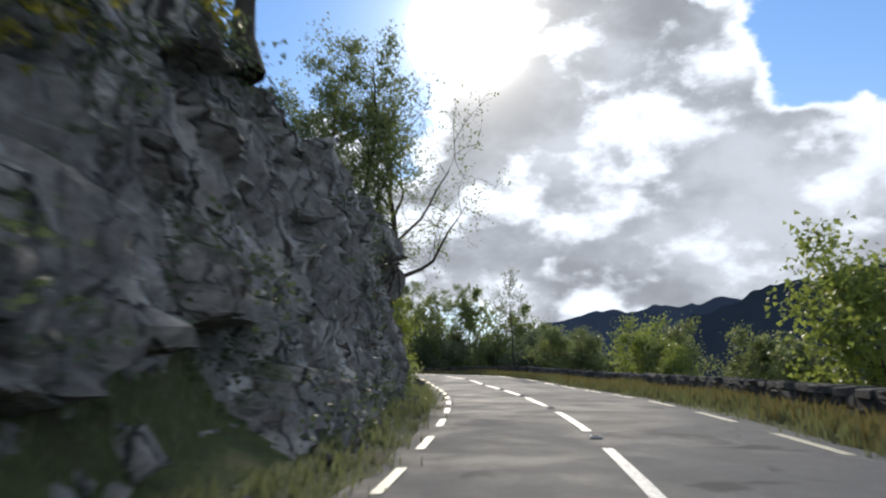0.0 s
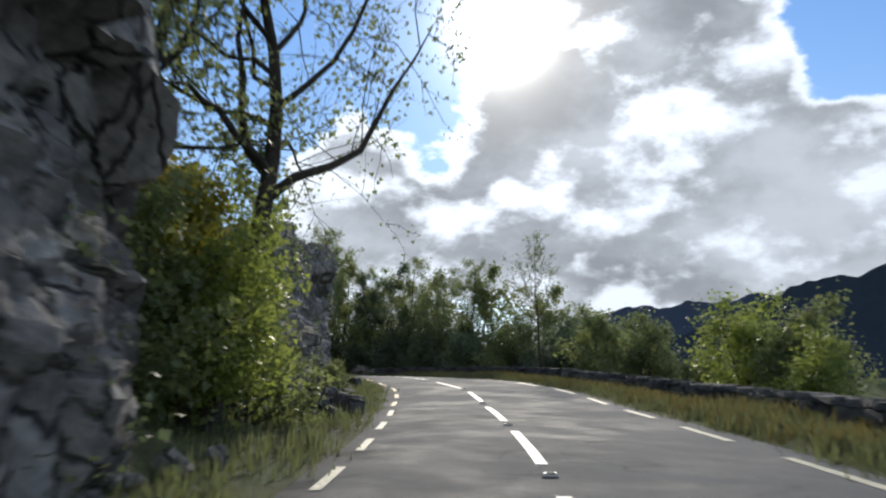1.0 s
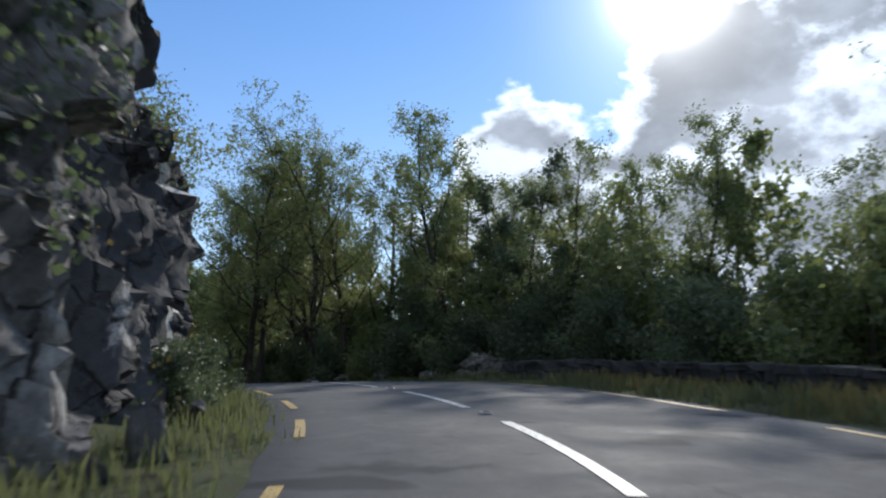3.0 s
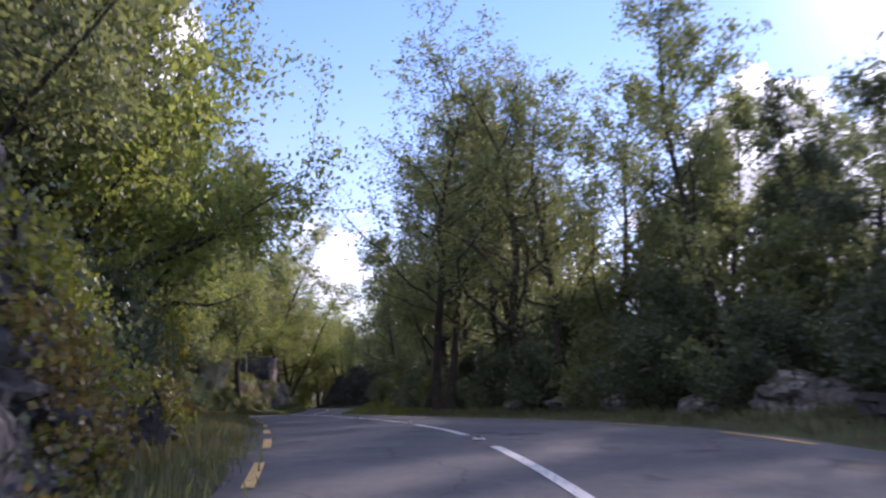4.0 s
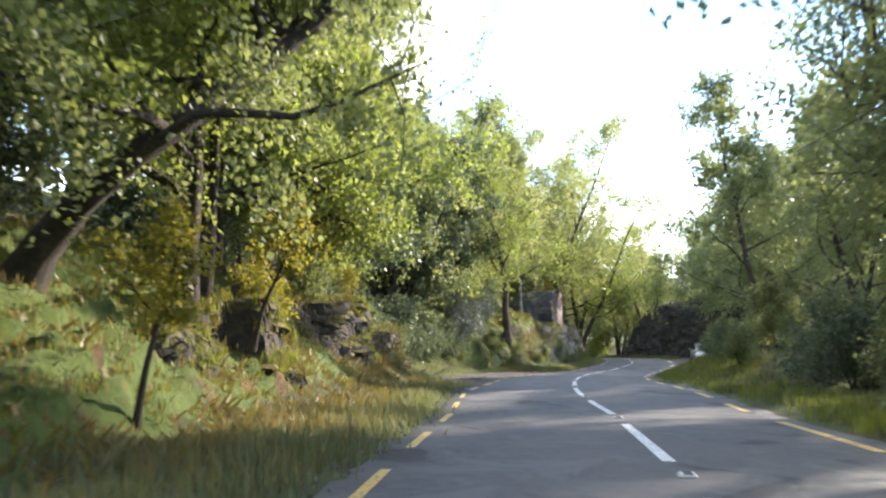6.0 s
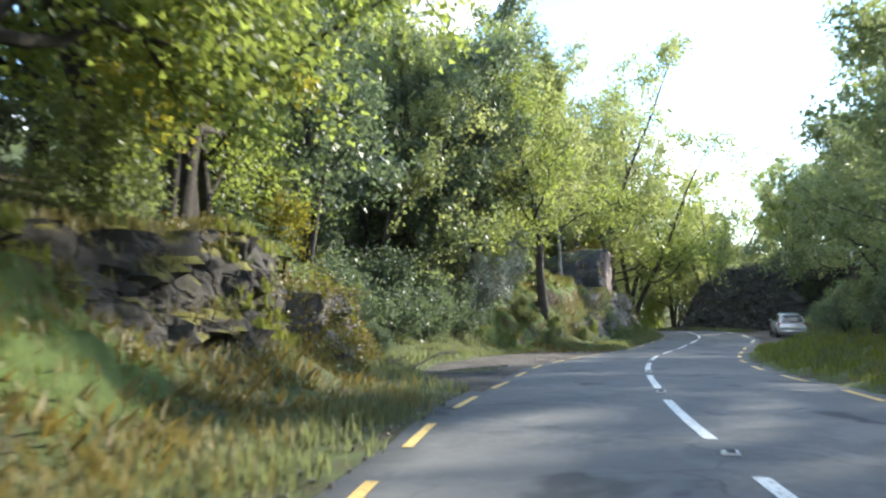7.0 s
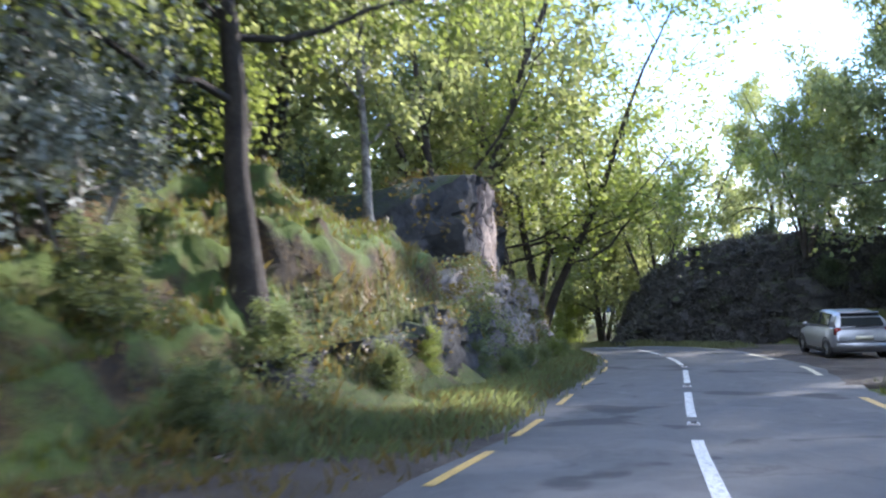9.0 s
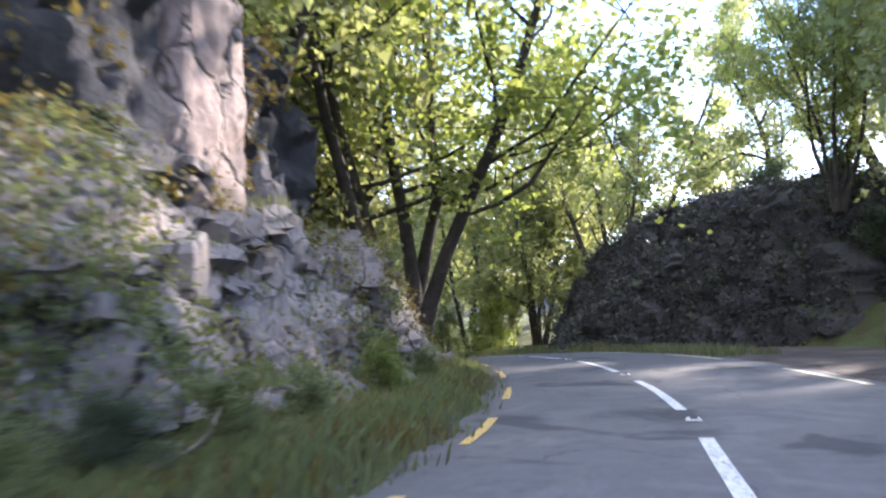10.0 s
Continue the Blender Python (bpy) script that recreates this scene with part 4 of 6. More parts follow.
def rubble(count, s0, s1, d0, d1, seed, mat, size=0.22, paved=None):
    """Broken stones fallen along the foot of the rock."""
    rng = random.Random(seed)
    verts, faces, base = [], [], 0
    for k in range(count):
        me = SLABS[rng.randrange(len(SLABS))][mat.name]
        big = size * rng.uniform(0.35, 1.0) ** 2 * 2
        s, d = rng.uniform(s0, s1), d0 + (d1 - d0) * rng.random() ** 1.5
        at = on_ground(s, d) if paved is None else Vector(lane(s, float(left_of(s)) + d, paved))
        m = Matrix.LocRotScale(at + Vector((0, 0, big * 0.15)), Euler((rng.uniform(0, 6), rng.uniform(0, 6), rng.uniform(0, 6))), (big, big * rng.uniform(0.5, 1), big * rng.uniform(0.4, 0.8)))
        verts.append(np.array([m @ v.co for v in me.vertices]))
        faces.append(np.array([tuple(f.vertices) for f in me.polygons]) + base)
        base += len(me.vertices)
    thing("rubble", "broken stones fallen along the foot of the rock", "rubble", kind="stuff", data=mesh_of("rubble", np.concatenate(verts), np.concatenate(faces), mat))


rubble(260, 29, 50, -4.2, -2.2, 5, ROCK, 0.3)
rubble(60, 50, 61, -3.4, -2.2, 6, MOSSY_ROCK, 0.2)
rubble(90, -6, 23, -2.9, -2.0, 7, DARK_ROCK, 0.2)
rubble(300, 100.5, 122, -2.2, 0.1, 11, PALE_ROCK, 0.026, 0.008)
rubble(420, 60, 98, -0.35, 0.12, 12, PALE_ROCK, 0.028, 0.02)
rubble(420, 123, 150, -0.4, 0.12, 13, PALE_ROCK, 0.03, 0.02)
rubble(160, 135, 148, -4.2, -2.6, 8, PALE_ROCK, 0.28)
# ---- plants ----
def unit(v):
    return v / (np.linalg.norm(v, axis=-1, keepdims=True) + 1e-9)


def branch(rng, start, way, length, r0, r1, bend=0.25, rise=0.0, count=7):
    """A wandering polyline with tapering radii."""
    points, way = [np.array(start, float)], unit(np.array(way, float))
    for _ in range(count - 1):
        way = unit(way + rng.normal(0, bend, 3) * 0.5 + np.array([0, 0, rise * 0.3]))
        points.append(points[-1] + way * length / (count - 1))
    return np.array(points), np.linspace(r0, r1, count), way


def leaves_at(rng, centres, size, droop=0.0, folded=True):
    """Small pointed leaves, one to each centre, folded slightly or flat."""
    n = len(centres)
    along = unit(rng.normal(0, 1, (n, 3)) + np.array([0, 0, -droop]))
    across = unit(np.cross(along, rng.normal(0, 1, (n, 3)) + np.array([0, 0, 0.8])))
    long = size * rng.uniform(0.6, 1.35, (n, 1))
    wide = long * rng.uniform(0.32, 0.5, (n, 1))
    a = centres - along * long * 0.5
    c = centres + along * long * 0.5
    if not folded:
        verts = np.stack([c, a + across * wide * 1.25 + along * long * 0.2, a - across * wide * 0.85], 1).reshape(-1, 3)
        return verts, np.arange(3 * n).reshape(-1, 3)
    lift = np.cross(along, across) * long * 0.12
    b, d = centres + across * wide + lift, centres - across * wide + lift
    verts = np.stack([a, b, c, d], 1).reshape(-1, 3)
    return verts, np.arange(4 * n).reshape(-1, 4)


def tree_meshes(kind, seed, height, trunk, limbs, first, reach, leaf_count, leaf_size, bark, leaves, lean=(0, 0), spread=0.45, droop=0.0, stems=1, bend=0.2, rise=0.35, twig=0.28, clump=0.3, fine=True, sprays=0, stout=1.0, folded=False):
    """Trunk and crown of one tree: tapered stem, limbs from `first` of the height up, twigs, and leaves in clumps about the twigs."""
    rng = np.random.default_rng(seed)
    wood, tips = [], []
    for stem in range(stems):
        turn = 2 * np.pi * stem / max(stems, 1) + rng.uniform(0, 1)
        out = 0.0 if stems == 1 else 0.28
        base = np.array([math.cos(turn), math.sin(turn), 0]) * (0 if stems == 1 else trunk * 1.2)
        way = np.array([lean[0] + out * math.cos(turn), lean[1] + out * math.sin(turn), 1.0])
        tall = height * (1 if stem == 0 else rng.uniform(0.7, 0.95))
        line, radii, _ = branch(rng, base - np.array([0, 0, 0.25]), way, tall, trunk, trunk * 0.12, bend * 0.5, 0.25, 12)
        radii[0] *= 1.6
        radii[1] *= 1.1
        wood.append((line, radii))
        level = np.linspace(0, 1, 12)
        for k in range(limbs):
            f = first + (1 - first) * (k + rng.uniform(0, 0.9)) / limbs
            at = np.array([np.interp(f, level, line[:, q]) for q in range(3)])
            r = np.interp(f, level, radii) * rng.uniform(0.4, 0.62) * stout
            angle = k * 2.4 + rng.uniform(-0.5, 0.5)
            far = reach * height * (1.05 - 0.72 * (f - first) / (1 - first)) * rng.uniform(0.65, 1.15)
            way = np.array([math.cos(angle), math.sin(angle), spread + rng.uniform(-0.15, 0.4) + 0.6 * f])
            limb, rr, _ = branch(rng, at, way, far, max(r, 0.012), 0.008, bend, rise, 8 if height > 5 else 5)
            wood.append((limb, rr))
            for j in range(int(4 + far * 1.9)):
                g = rng.uniform(0.25, 1.0)
                p = np.array([np.interp(g, np.linspace(0, 1, len(limb)), limb[:, q]) for q in range(3)])
                to = unit(rng.normal(0, 1, 3) + 0.6 * unit(limb[-1] - limb[0]) + np.array([0, 0, 0.25 - droop]))
                tw, tr, _ = branch(rng, p, to, far * twig * rng.uniform(0.6, 1.3), 0.014, 0.004, bend, -droop, 4)
                if (fine and (leaf_count < 5000 or j % 2)) or (stems == 1 and j % 5 == 0):
                    wood.append((tw, tr))
                tips.append(tw)
                for _ in range(sprays):
                    start = tw[rng.integers(1, 4)]
                    spray, sr, _ = branch(rng, start, unit(tw[-1] - tw[0]) + rng.normal(0, 0.7, 3), far * twig * 0.45, 0.007, 0.003, bend, 0.2, 4)
                    wood.append((spray, sr))
                    tips.append(spray)
    verts, faces = tubes(wood, 5 if fine else 4, True)
    trunk_mesh = mesh_of("trunk", verts, faces, bark, True)
    if not leaf_count:
        return trunk_mesh, None
    tips = np.array(tips)
    pick = rng.integers(0, len(tips), leaf_count)
    g = np.clip(rng.normal(0.7, 0.3, leaf_count), 0, 1) * 3
    low = np.minimum(g.astype(int), 2)
    centre = tips[pick, low] + (tips[pick, low + 1] - tips[pick, low]) * (g - low)[:, None]
    centre = centre + np.clip(rng.normal(0, clump, (leaf_count, 3)), -1.4 * clump, 1.4 * clump) * rng.uniform(0.2, 1.2, (leaf_count, 1))
    lv, lf = leaves_at(rng, centre, leaf_size, droop * 2, folded)
    return trunk_mesh, mesh_of("crown", lv, lf, leaves)


KINDS = {}
TALL = dict(height=12.5, trunk=0.18, limbs=18, first=0.2, reach=0.4, leaf_count=11000, leaf_size=0.17, spread=0.25, rise=0.25, bend=0.34, clump=0.34, twig=0.34)
KIND_LIST = [
    ("green", "broadleaf_tree", "tall broadleaf tree with dark trunk and full green crown", "tree", dict(TALL, seed=1, bark=BARK, leaves=LEAF_GREEN)),
    ("near", "broadleaf_tree", "tall broadleaf tree with dark trunk and fine green leaves", "tree", dict(TALL, seed=1, bark=BARK, leaves=LEAF_GREEN, leaf_count=26000, leaf_size=0.105, clump=0.4)),
    ("dark", "broadleaf_tree", "tall broadleaf tree with dense dark green crown", "tree", dict(TALL, leaf_count=11500, leaf_size=0.17, seed=2, bark=BARK, leaves=LEAF_DARK, stems=2, limbs=9, trunk=0.17)),
    ("airy", "broadleaf_tree", "tall open tree with thin foliage and many bare twigs", "tree", dict(TALL, seed=3, bark=BARK, leaves=LEAF_GREEN, leaf_count=11500, leaf_size=0.125, limbs=18, rise=0.4, reach=0.46, clump=0.3)),
    ("bright", "broadleaf_tree", "broadleaf tree with bright yellow-green sunlit leaves", "tree", dict(height=9, trunk=0.17, limbs=15, first=0.24, reach=0.48, leaf_count=20000, leaf_size=0.105, spread=0.12, rise=0.1, seed=4, bark=BARK, leaves=LEAF_BRIGHT, clump=0.32, twig=0.36)),
    ("birch", "birch_tree", "slender birch with pale bark and hanging light green foliage", "tree", dict(height=12, trunk=0.13, limbs=17, first=0.22, reach=0.29, leaf_count=15000, leaf_size=0.14, droop=0.5, rise=0.35, seed=5, bark=PALE_BARK, leaves=LEAF_BIRCH, clump=0.34, twig=0.36, bend=0.4)),
    ("birch_group", "birch_tree", "many-stemmed birch with soft light green foliage", "tree", dict(height=12, trunk=0.12, limbs=9, first=0.16, reach=0.42, leaf_count=18000, leaf_size=0.14, droop=0.4, seed=6, bark=BARK, leaves=LEAF_BIRCH, stems=3, clump=0.36, twig=0.36)),
    ("oak", "oak_tree", "gnarled oak with a leaning mossy trunk and spreading limbs", "tree", dict(height=9.5, trunk=0.25, limbs=11, first=0.34, reach=0.55, leaf_count=15000, leaf_size=0.14, lean=(0.22, 0.1), spread=0.05, bend=0.5, rise=0.2, seed=7, bark=BARK, leaves=LEAF_GREEN, clump=0.36, twig=0.36)),
    ("sparse", "bare_tree", "tall tree with grey trunk, fine bare twigs and few leaves", "tree", dict(height=13, trunk=0.24, limbs=20, first=0.2, reach=0.52, leaf_count=11000, leaf_size=0.1, sprays=2, bend=0.5, rise=0.45, spread=0.2, seed=8, bark=BARK, leaves=LEAF_GREEN, clump=0.25, twig=0.4)),
    ("forked", "bare_tree", "grey forked tree with long bare limbs and few leaves", "tree", dict(height=9.5, trunk=0.2, limbs=20, first=0.36, reach=0.6, leaf_count=9000, leaf_size=0.085, bend=0.5, rise=0.3, spread=0.35, seed=35, bark=BARK, leaves=LEAF_GREEN, clump=0.14, twig=0.42, sprays=4, stout=1.15)),
    ("thin", "young_tree", "thin young tree with a few small leaves", "tree", dict(height=8, trunk=0.08, limbs=16, first=0.4, reach=0.34, leaf_count=2400, leaf_size=0.085, sprays=1, rise=0.6, seed=9, bark=BARK, leaves=LEAF_GREEN, clump=0.16, twig=0.4)),
    ("back", "woodland_tree", "tree in the depth of the wood", "tree", dict(height=12, trunk=0.18, limbs=9, first=0.2, reach=0.42, leaf_count=3000, leaf_size=0.38, spread=0.2, rise=0.25, seed=15, fine=False, bark=BARK, leaves=LEAF_GREEN, clump=0.5, twig=0.36)),
    # dark and bright copies of the back tree: shade and sunlight in leaf colour
    ("back_dark", "woodland_tree", "tree in the depth of the wood, shade put into its dark green leaves", "tree", dict(height=11, trunk=0.18, limbs=9, first=0.14, reach=0.44, leaf_count=3000, leaf_size=0.38, spread=0.2, rise=0.25, seed=16, fine=False, bark=BARK, leaves=LEAF_DARK, clump=0.5, twig=0.36)),
    ("back_bright", "woodland_tree", "tree in the depth of the wood, sunlight put into its light green leaves", "tree", dict(height=11, trunk=0.16, limbs=9, first=0.2, reach=0.4, leaf_count=3600, leaf_size=0.34, spread=0.2, rise=0.25, seed=17, fine=False, bark=BARK, leaves=LEAF_BIRCH, clump=0.5, twig=0.36)),
    ("shrub", "shrub", "leafy green shrub growing to the ground", "shrub", dict(height=3.0, trunk=0.05, limbs=7, first=0.08, reach=0.55, leaf_count=6500, leaf_size=0.11, stems=4, spread=0.2, seed=10, fine=False, bark=BARK, leaves=LEAF_GREEN, clump=0.26)),
    ("shrub_yellow", "shrub", "leafy shrub with yellowing leaves", "shrub", dict(height=3.4, trunk=0.05, limbs=7, first=0.08, reach=0.5, leaf_count=6500, leaf_size=0.12, stems=4, spread=0.2, seed=11, fine=False, bark=BARK, leaves=LEAF_YELLOW, clump=0.28)),
    ("shrub_bright", "shrub", "bright green leafy shrub", "shrub", dict(height=3.4, trunk=0.05, limbs=8, first=0.08, reach=0.52, leaf_count=8500, leaf_size=0.1, stems=4, spread=0.2, seed=12, fine=False, bark=BARK, leaves=LEAF_BRIGHT, clump=0.28)),
    ("shrub_dark", "shrub", "dense dark shrub, its leaf colour toned for shade", "shrub", dict(height=2.8, trunk=0.05, limbs=7, first=0.05, reach=0.6, leaf_count=7500, leaf_size=0.1, stems=4, spread=0.15, seed=13, fine=False, bark=BARK, leaves=LEAF_DARK, clump=0.28)),
    ("yellow", "broadleaf_tree", "small tree with yellow autumn leaves", "tree", dict(height=6.5, trunk=0.11, limbs=12, first=0.3, reach=0.42, leaf_count=9000, leaf_size=0.12, spread=0.15, rise=0.1, seed=18, bark=BARK, leaves=LEAF_YELLOW, clump=0.3, twig=0.36)),
    ("leaning", "oak_tree", "old oak leaning over the bank with a heavy dark limb", "tree", dict(height=7.5, trunk=0.27, limbs=12, first=0.35, reach=0.5, leaf_count=15000, leaf_size=0.115, lean=(0.8, 0.15), spread=0.2, bend=0.75, rise=0.4, seed=28, bark=BARK, leaves=LEAF_BRIGHT, clump=0.34, twig=0.36)),
    ("sapling", "sapling", "small leaning sapling with a thin dark stem", "tree", dict(height=3.4, trunk=0.07, limbs=8, first=0.4, reach=0.4, leaf_count=1800, leaf_size=0.1, lean=(0.3, 0.0), seed=14, bark=BARK, leaves=LEAF_YELLOW, clump=0.2)),
    ("veteran", "broadleaf_tree", "old broadleaf tree with a bowed dark trunk and green crown", "tree", dict(height=11, trunk=0.2, limbs=18, first=0.22, reach=0.44, leaf_count=24000, leaf_size=0.1, lean=(-0.1, 0.05), spread=0.1, rise=0.15, bend=0.42, seed=52, bark=BARK, leaves=LEAF_BRIGHT, clump=0.34, twig=0.36, folded=True)),
    ("overhang", "broadleaf_tree", "tall tree with wide limbs reaching out over the road", "tree", dict(height=13.5, trunk=0.16, limbs=20, first=0.3, reach=0.46, leaf_count=16000, leaf_size=0.1, spread=0.3, rise=0.3, bend=0.4, stems=2, seed=53, bark=BARK, leaves=LEAF_GREEN, clump=0.2, twig=0.36, folded=True)),
    ("hanging", "broadleaf_tree", "tall tree with sunlit yellow-green leaves on hanging boughs", "tree", dict(height=13, trunk=0.19, limbs=22, first=0.15, reach=0.5, leaf_count=28000, leaf_size=0.11, droop=0.35, spread=0.15, rise=0.05, bend=0.36, seed=54, bark=BARK, leaves=LEAF_BRIGHT, clump=0.34, twig=0.38, folded=True)),
    ("clustered", "broadleaf_tree", "many-stemmed broadleaf tree with dark trunks and yellow-green crown", "tree", dict(height=11.5, trunk=0.1, limbs=9, first=0.2, reach=0.36, leaf_count=30000, leaf_size=0.1, spread=0.1, rise=0.4, bend=0.3, stems=5, seed=55, bark=BARK, leaves=LEAF_BRIGHT, clump=0.34, twig=0.36, folded=True)),
    ("crooked", "oak_tree", "crooked oak with a leaning dark trunk and wide low boughs", "tree", dict(height=10, trunk=0.27, limbs=17, first=0.26, reach=0.66, leaf_count=30000, leaf_size=0.11, lean=(0.5, 0.05), spread=0.1, bend=0.55, rise=0.2, seed=61, bark=BARK, leaves=LEAF_GREEN, clump=0.36, twig=0.34, folded=True)),
    ("silver", "shrub", "tall shrub with pale grey-green glossy leaves", "shrub", dict(height=3.6, trunk=0.05, limbs=8, first=0.2, reach=0.5, leaf_count=3800, leaf_size=0.1, stems=3, spread=0.25, seed=56, fine=False, bark=PALE_BARK, leaves=LEAF_SILVER, clump=0.26)),
]
for key, name, label, category, spec in KIND_LIST:
    KINDS[key] = (name, label, category, tree_meshes(key, **spec))


def plant(key, s, d, size=1.0, turn=None, up=0.0, wide=1.0):
    name, label, category, (trunk, crown) = KINDS[key]
    at = on_ground(s, d)
    ob = thing(name, label, category, at + Vector((0, 0, up)), group="shrubs" if category == "shrub" else "trees by the road")
    part("trunk", trunk, ob)
    if crown:
        part("crown", crown, ob)
    ob.rotation_euler = (0, 0, turn if turn is not None else (s * 1.7 + d * 2.3) % 6.28)
    ob.scale = (size * wide, size * wide, size)
    return ob


def wood(s0, s1, d0, d1, gap, keys, seed, low=0.8, high=1.1):
    """Trees spread over a stretch of bank, about gap metres apart."""
    pick = random.Random(seed)
    row, d = 0, d0
    while abs(d - d0) <= abs(d1 - d0) + 0.01:
        s = s0 + (row % 2) * gap / 2
        while s <= s1:
            plant(keys[pick.randrange(len(keys))], s + pick.uniform(-0.3, 0.3) * gap, d + pick.uniform(-0.25, 0.25) * gap, pick.uniform(low, high), pick.uniform(0, 6.28))
            s += gap
        d += gap * 0.9 * (1 if d1 > d0 else -1)
        row += 1


# left, over the first cuttings
plant("forked", 26.2, -3.8, 1.0, 0.2)
plant("airy", 25.0, -6.4, 0.7)
plant("airy", 25.4, -5.0, 0.8, 2.2)
for s, d, key, size, up in ((23.9, -4.2, "shrub", 0.9, 0), (25.2, -3.6, "shrub_bright", 0.85, 0), (25.8, -4.8, "shrub_yellow", 1.05, 0), (27.2, -3.5, "shrub", 0.75, 0), (28.2, -4.6, "shrub_bright", 1.1, 0), (29.6, -4.6, "shrub", 0.85, 0), (27.0, -6.0, "shrub_yellow", 1.0, 0), (26.0, -6.6, "bright", 0.6, 0), (2.5, -4.4, "shrub_yellow", 0.8, 0), (5.0, -4.2, "shrub_yellow", 0.9, 0), (7.5, -5.0, "yellow", 0.7, 0), (9.5, -4.8, "shrub_dark", 0.8, 0), (11.5, -5.6, "sparse", 0.6, 0), (13.5, -4.8, "shrub_dark", 0.6, 0), (16.5, -4.8, "shrub_dark", 0.6, 0), (19.5, -4.6, "shrub", 0.6, 0), (37.2, -4.6, "sapling", 0.45, 0.3), (44.5, -6.6, "shrub_dark", 0.3, 0), (51.6, -4.6, "sapling", 0.6, 0.4), (53, -5.4, "shrub_dark", 0.8, 0.6), (57, -5.6, "shrub_dark", 0.9, 0.4)):
    plant(key, s, d, size, up=up)
# left, the wood along the bend
# dark kinds from 104 to 122 stand in for the wood's shade
for s, d, key, size in ((62, -6.2, "shrub", 0.9), (64, -6.8, "dark", 0.9), (67.5, -5.0, "green", 0.95), (70.5, -5.8, "bright", 1.1), (63.6, -4.7, "near", 0.85), (72, -7.6, "green", 1.0), (75.5, -7.6, "dark", 1.0), (73.0, -7.0, "bright", 1.2), (70.6, -5.2, "bright", 1.15), (77.0, -6.0, "birch", 0.95), (79.5, -7.4, "bright", 1.2), (80.5, -7.8, "birch", 0.9), (79.2, -8.6, "birch", 1.0), (85, -10, "bright", 1.1), (88.5, -8.6, "bright", 1.1), (87.4, -5.7, "bright", 1.25), (104.5, -8.6, "yellow", 0.6), (98.2, -7.0, "hanging", 1.0), (89.5, -6.4, "bright", 0.95), (94, -8, "bright", 1.1), (97.0, -6.4, "yellow", 1.15), (96.5, -6.6, "oak", 1.0), (98.5, -7.0, "bright", 1.2), (101, -8.0, "bright", 1.0), (104.5, -10.5, "dark", 1.0), (107.5, -9.6, "dark", 0.9), (110, -10.6, "dark", 0.95), (113.5, -9.6, "green", 0.9), (116.5, -9.2, "dark", 0.8), (119.5, -9.6, "birch_group", 1.1), (122.0, -8.6, "dark", 1.0), (124.5, -10.2, "birch_group", 1.15), (128.2, -10.0, "green", 1.05), (131.5, -9.8, "birch_group", 1.1), (134.2, -10.4, "airy", 1.0), (142.5, -6.8, "birch_group", 1.55), (151.5, -6.2, "birch_group", 1.4), (155, -5.4, "birch", 1.3), (159, -4.6, "birch_group", 1.2), (163, -5.4, "birch", 1.3), (168, -5.0, "birch_group", 1.0), (173, -4.8, "birch", 1.0), (178, -5, "birch_group", 1.0)):
    plant(key, s, d, size)
plant("crooked", 84.9, -7.3, 1.0, 0.86)
plant("birch", 131.6, -6.4, 1.0, 0.4)
plant("shrub_yellow", 138.2, -5.6, 0.4, up=2.6)
plant("veteran", 124.2, -5.7, 1.15, 2.6)
plant("clustered", 148.4, -3.7, 1.65, 0.6, up=0.8, wide=1.25)
for s, d in ((80.0, -9.4), (83.0, -10.4), (118.5, -10.2), (121.5, -10.6), (125.5, -10.4), (129.0, -10.8), (132.5, -11.0)):
    plant("shrub_dark", s, d, 1.25)
plant("silver", 122.2, -7.0, 1.1)
plant("silver", 119.6, -7.2, 0.9)
tx, ty = (float(np.interp(91.0, ALONG, TANGENT[:, q])) for q in range(2))
plant("leaning", 91.2, -6.8, 1.0, math.atan2(-tx, ty) + 0.35)
plant("oak", 10.3, -3.9, 0.72, 2.0, up=2.9)
plant("shrub_yellow", 8.2, -4.2, 0.6, up=1.6)
for s, d, key, size in ((102, 6.4, "shrub", 0.5), (106, 6.6, "shrub_dark", 0.55), (110, 6.6, "shrub", 0.5), (113.5, 6.4, "shrub_dark", 0.5), (117, 6.8, "shrub", 0.55), (120.5, 6.4, "shrub_dark", 0.45), (124, 6.6, "shrub", 0.42)):
    plant(key, s, d, size)
plant("sapling", 83.2, -4.5, 0.8, 0.2)
plant("sapling", 87.4, -4.6, 0.75, 1.2, up=0.8)
plant("overhang", 83.0, 5.8, 1.0, 4.4, wide=1.15)
for s, d, key, size in ((57.4, -4.5, "shrub_dark", 0.9), (59.2, -4.2, "shrub_yellow", 0.5), (60.6, -4.3, "shrub_dark", 0.95), (62.4, -4.2, "shrub_dark", 0.9), (64.0, -4.8, "shrub_dark", 1.0), (66.5, -4.7, "shrub_dark", 1.1), (69.0, -4.6, "shrub_dark", 1.0), (71.6, -5.0, "shrub_dark", 0.9), (78.2, -6.2, "shrub_dark", 0.9)):
    plant(key, s, d, size)
plant("hanging", 72.6, -4.9, 1.05, 2.0)
plant("sparse", 79.0, 7.4, 0.85, 1.4)
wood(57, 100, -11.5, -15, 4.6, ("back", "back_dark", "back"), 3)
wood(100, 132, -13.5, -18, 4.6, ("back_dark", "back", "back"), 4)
wood(116, 136, -10.8, -13.4, 3.4, ("dark", "green", "dark"), 31, 0.85, 1.05)
wood(131, 150, -14, -20, 5.0, ("back", "back_bright"), 5, 0.7, 0.9)
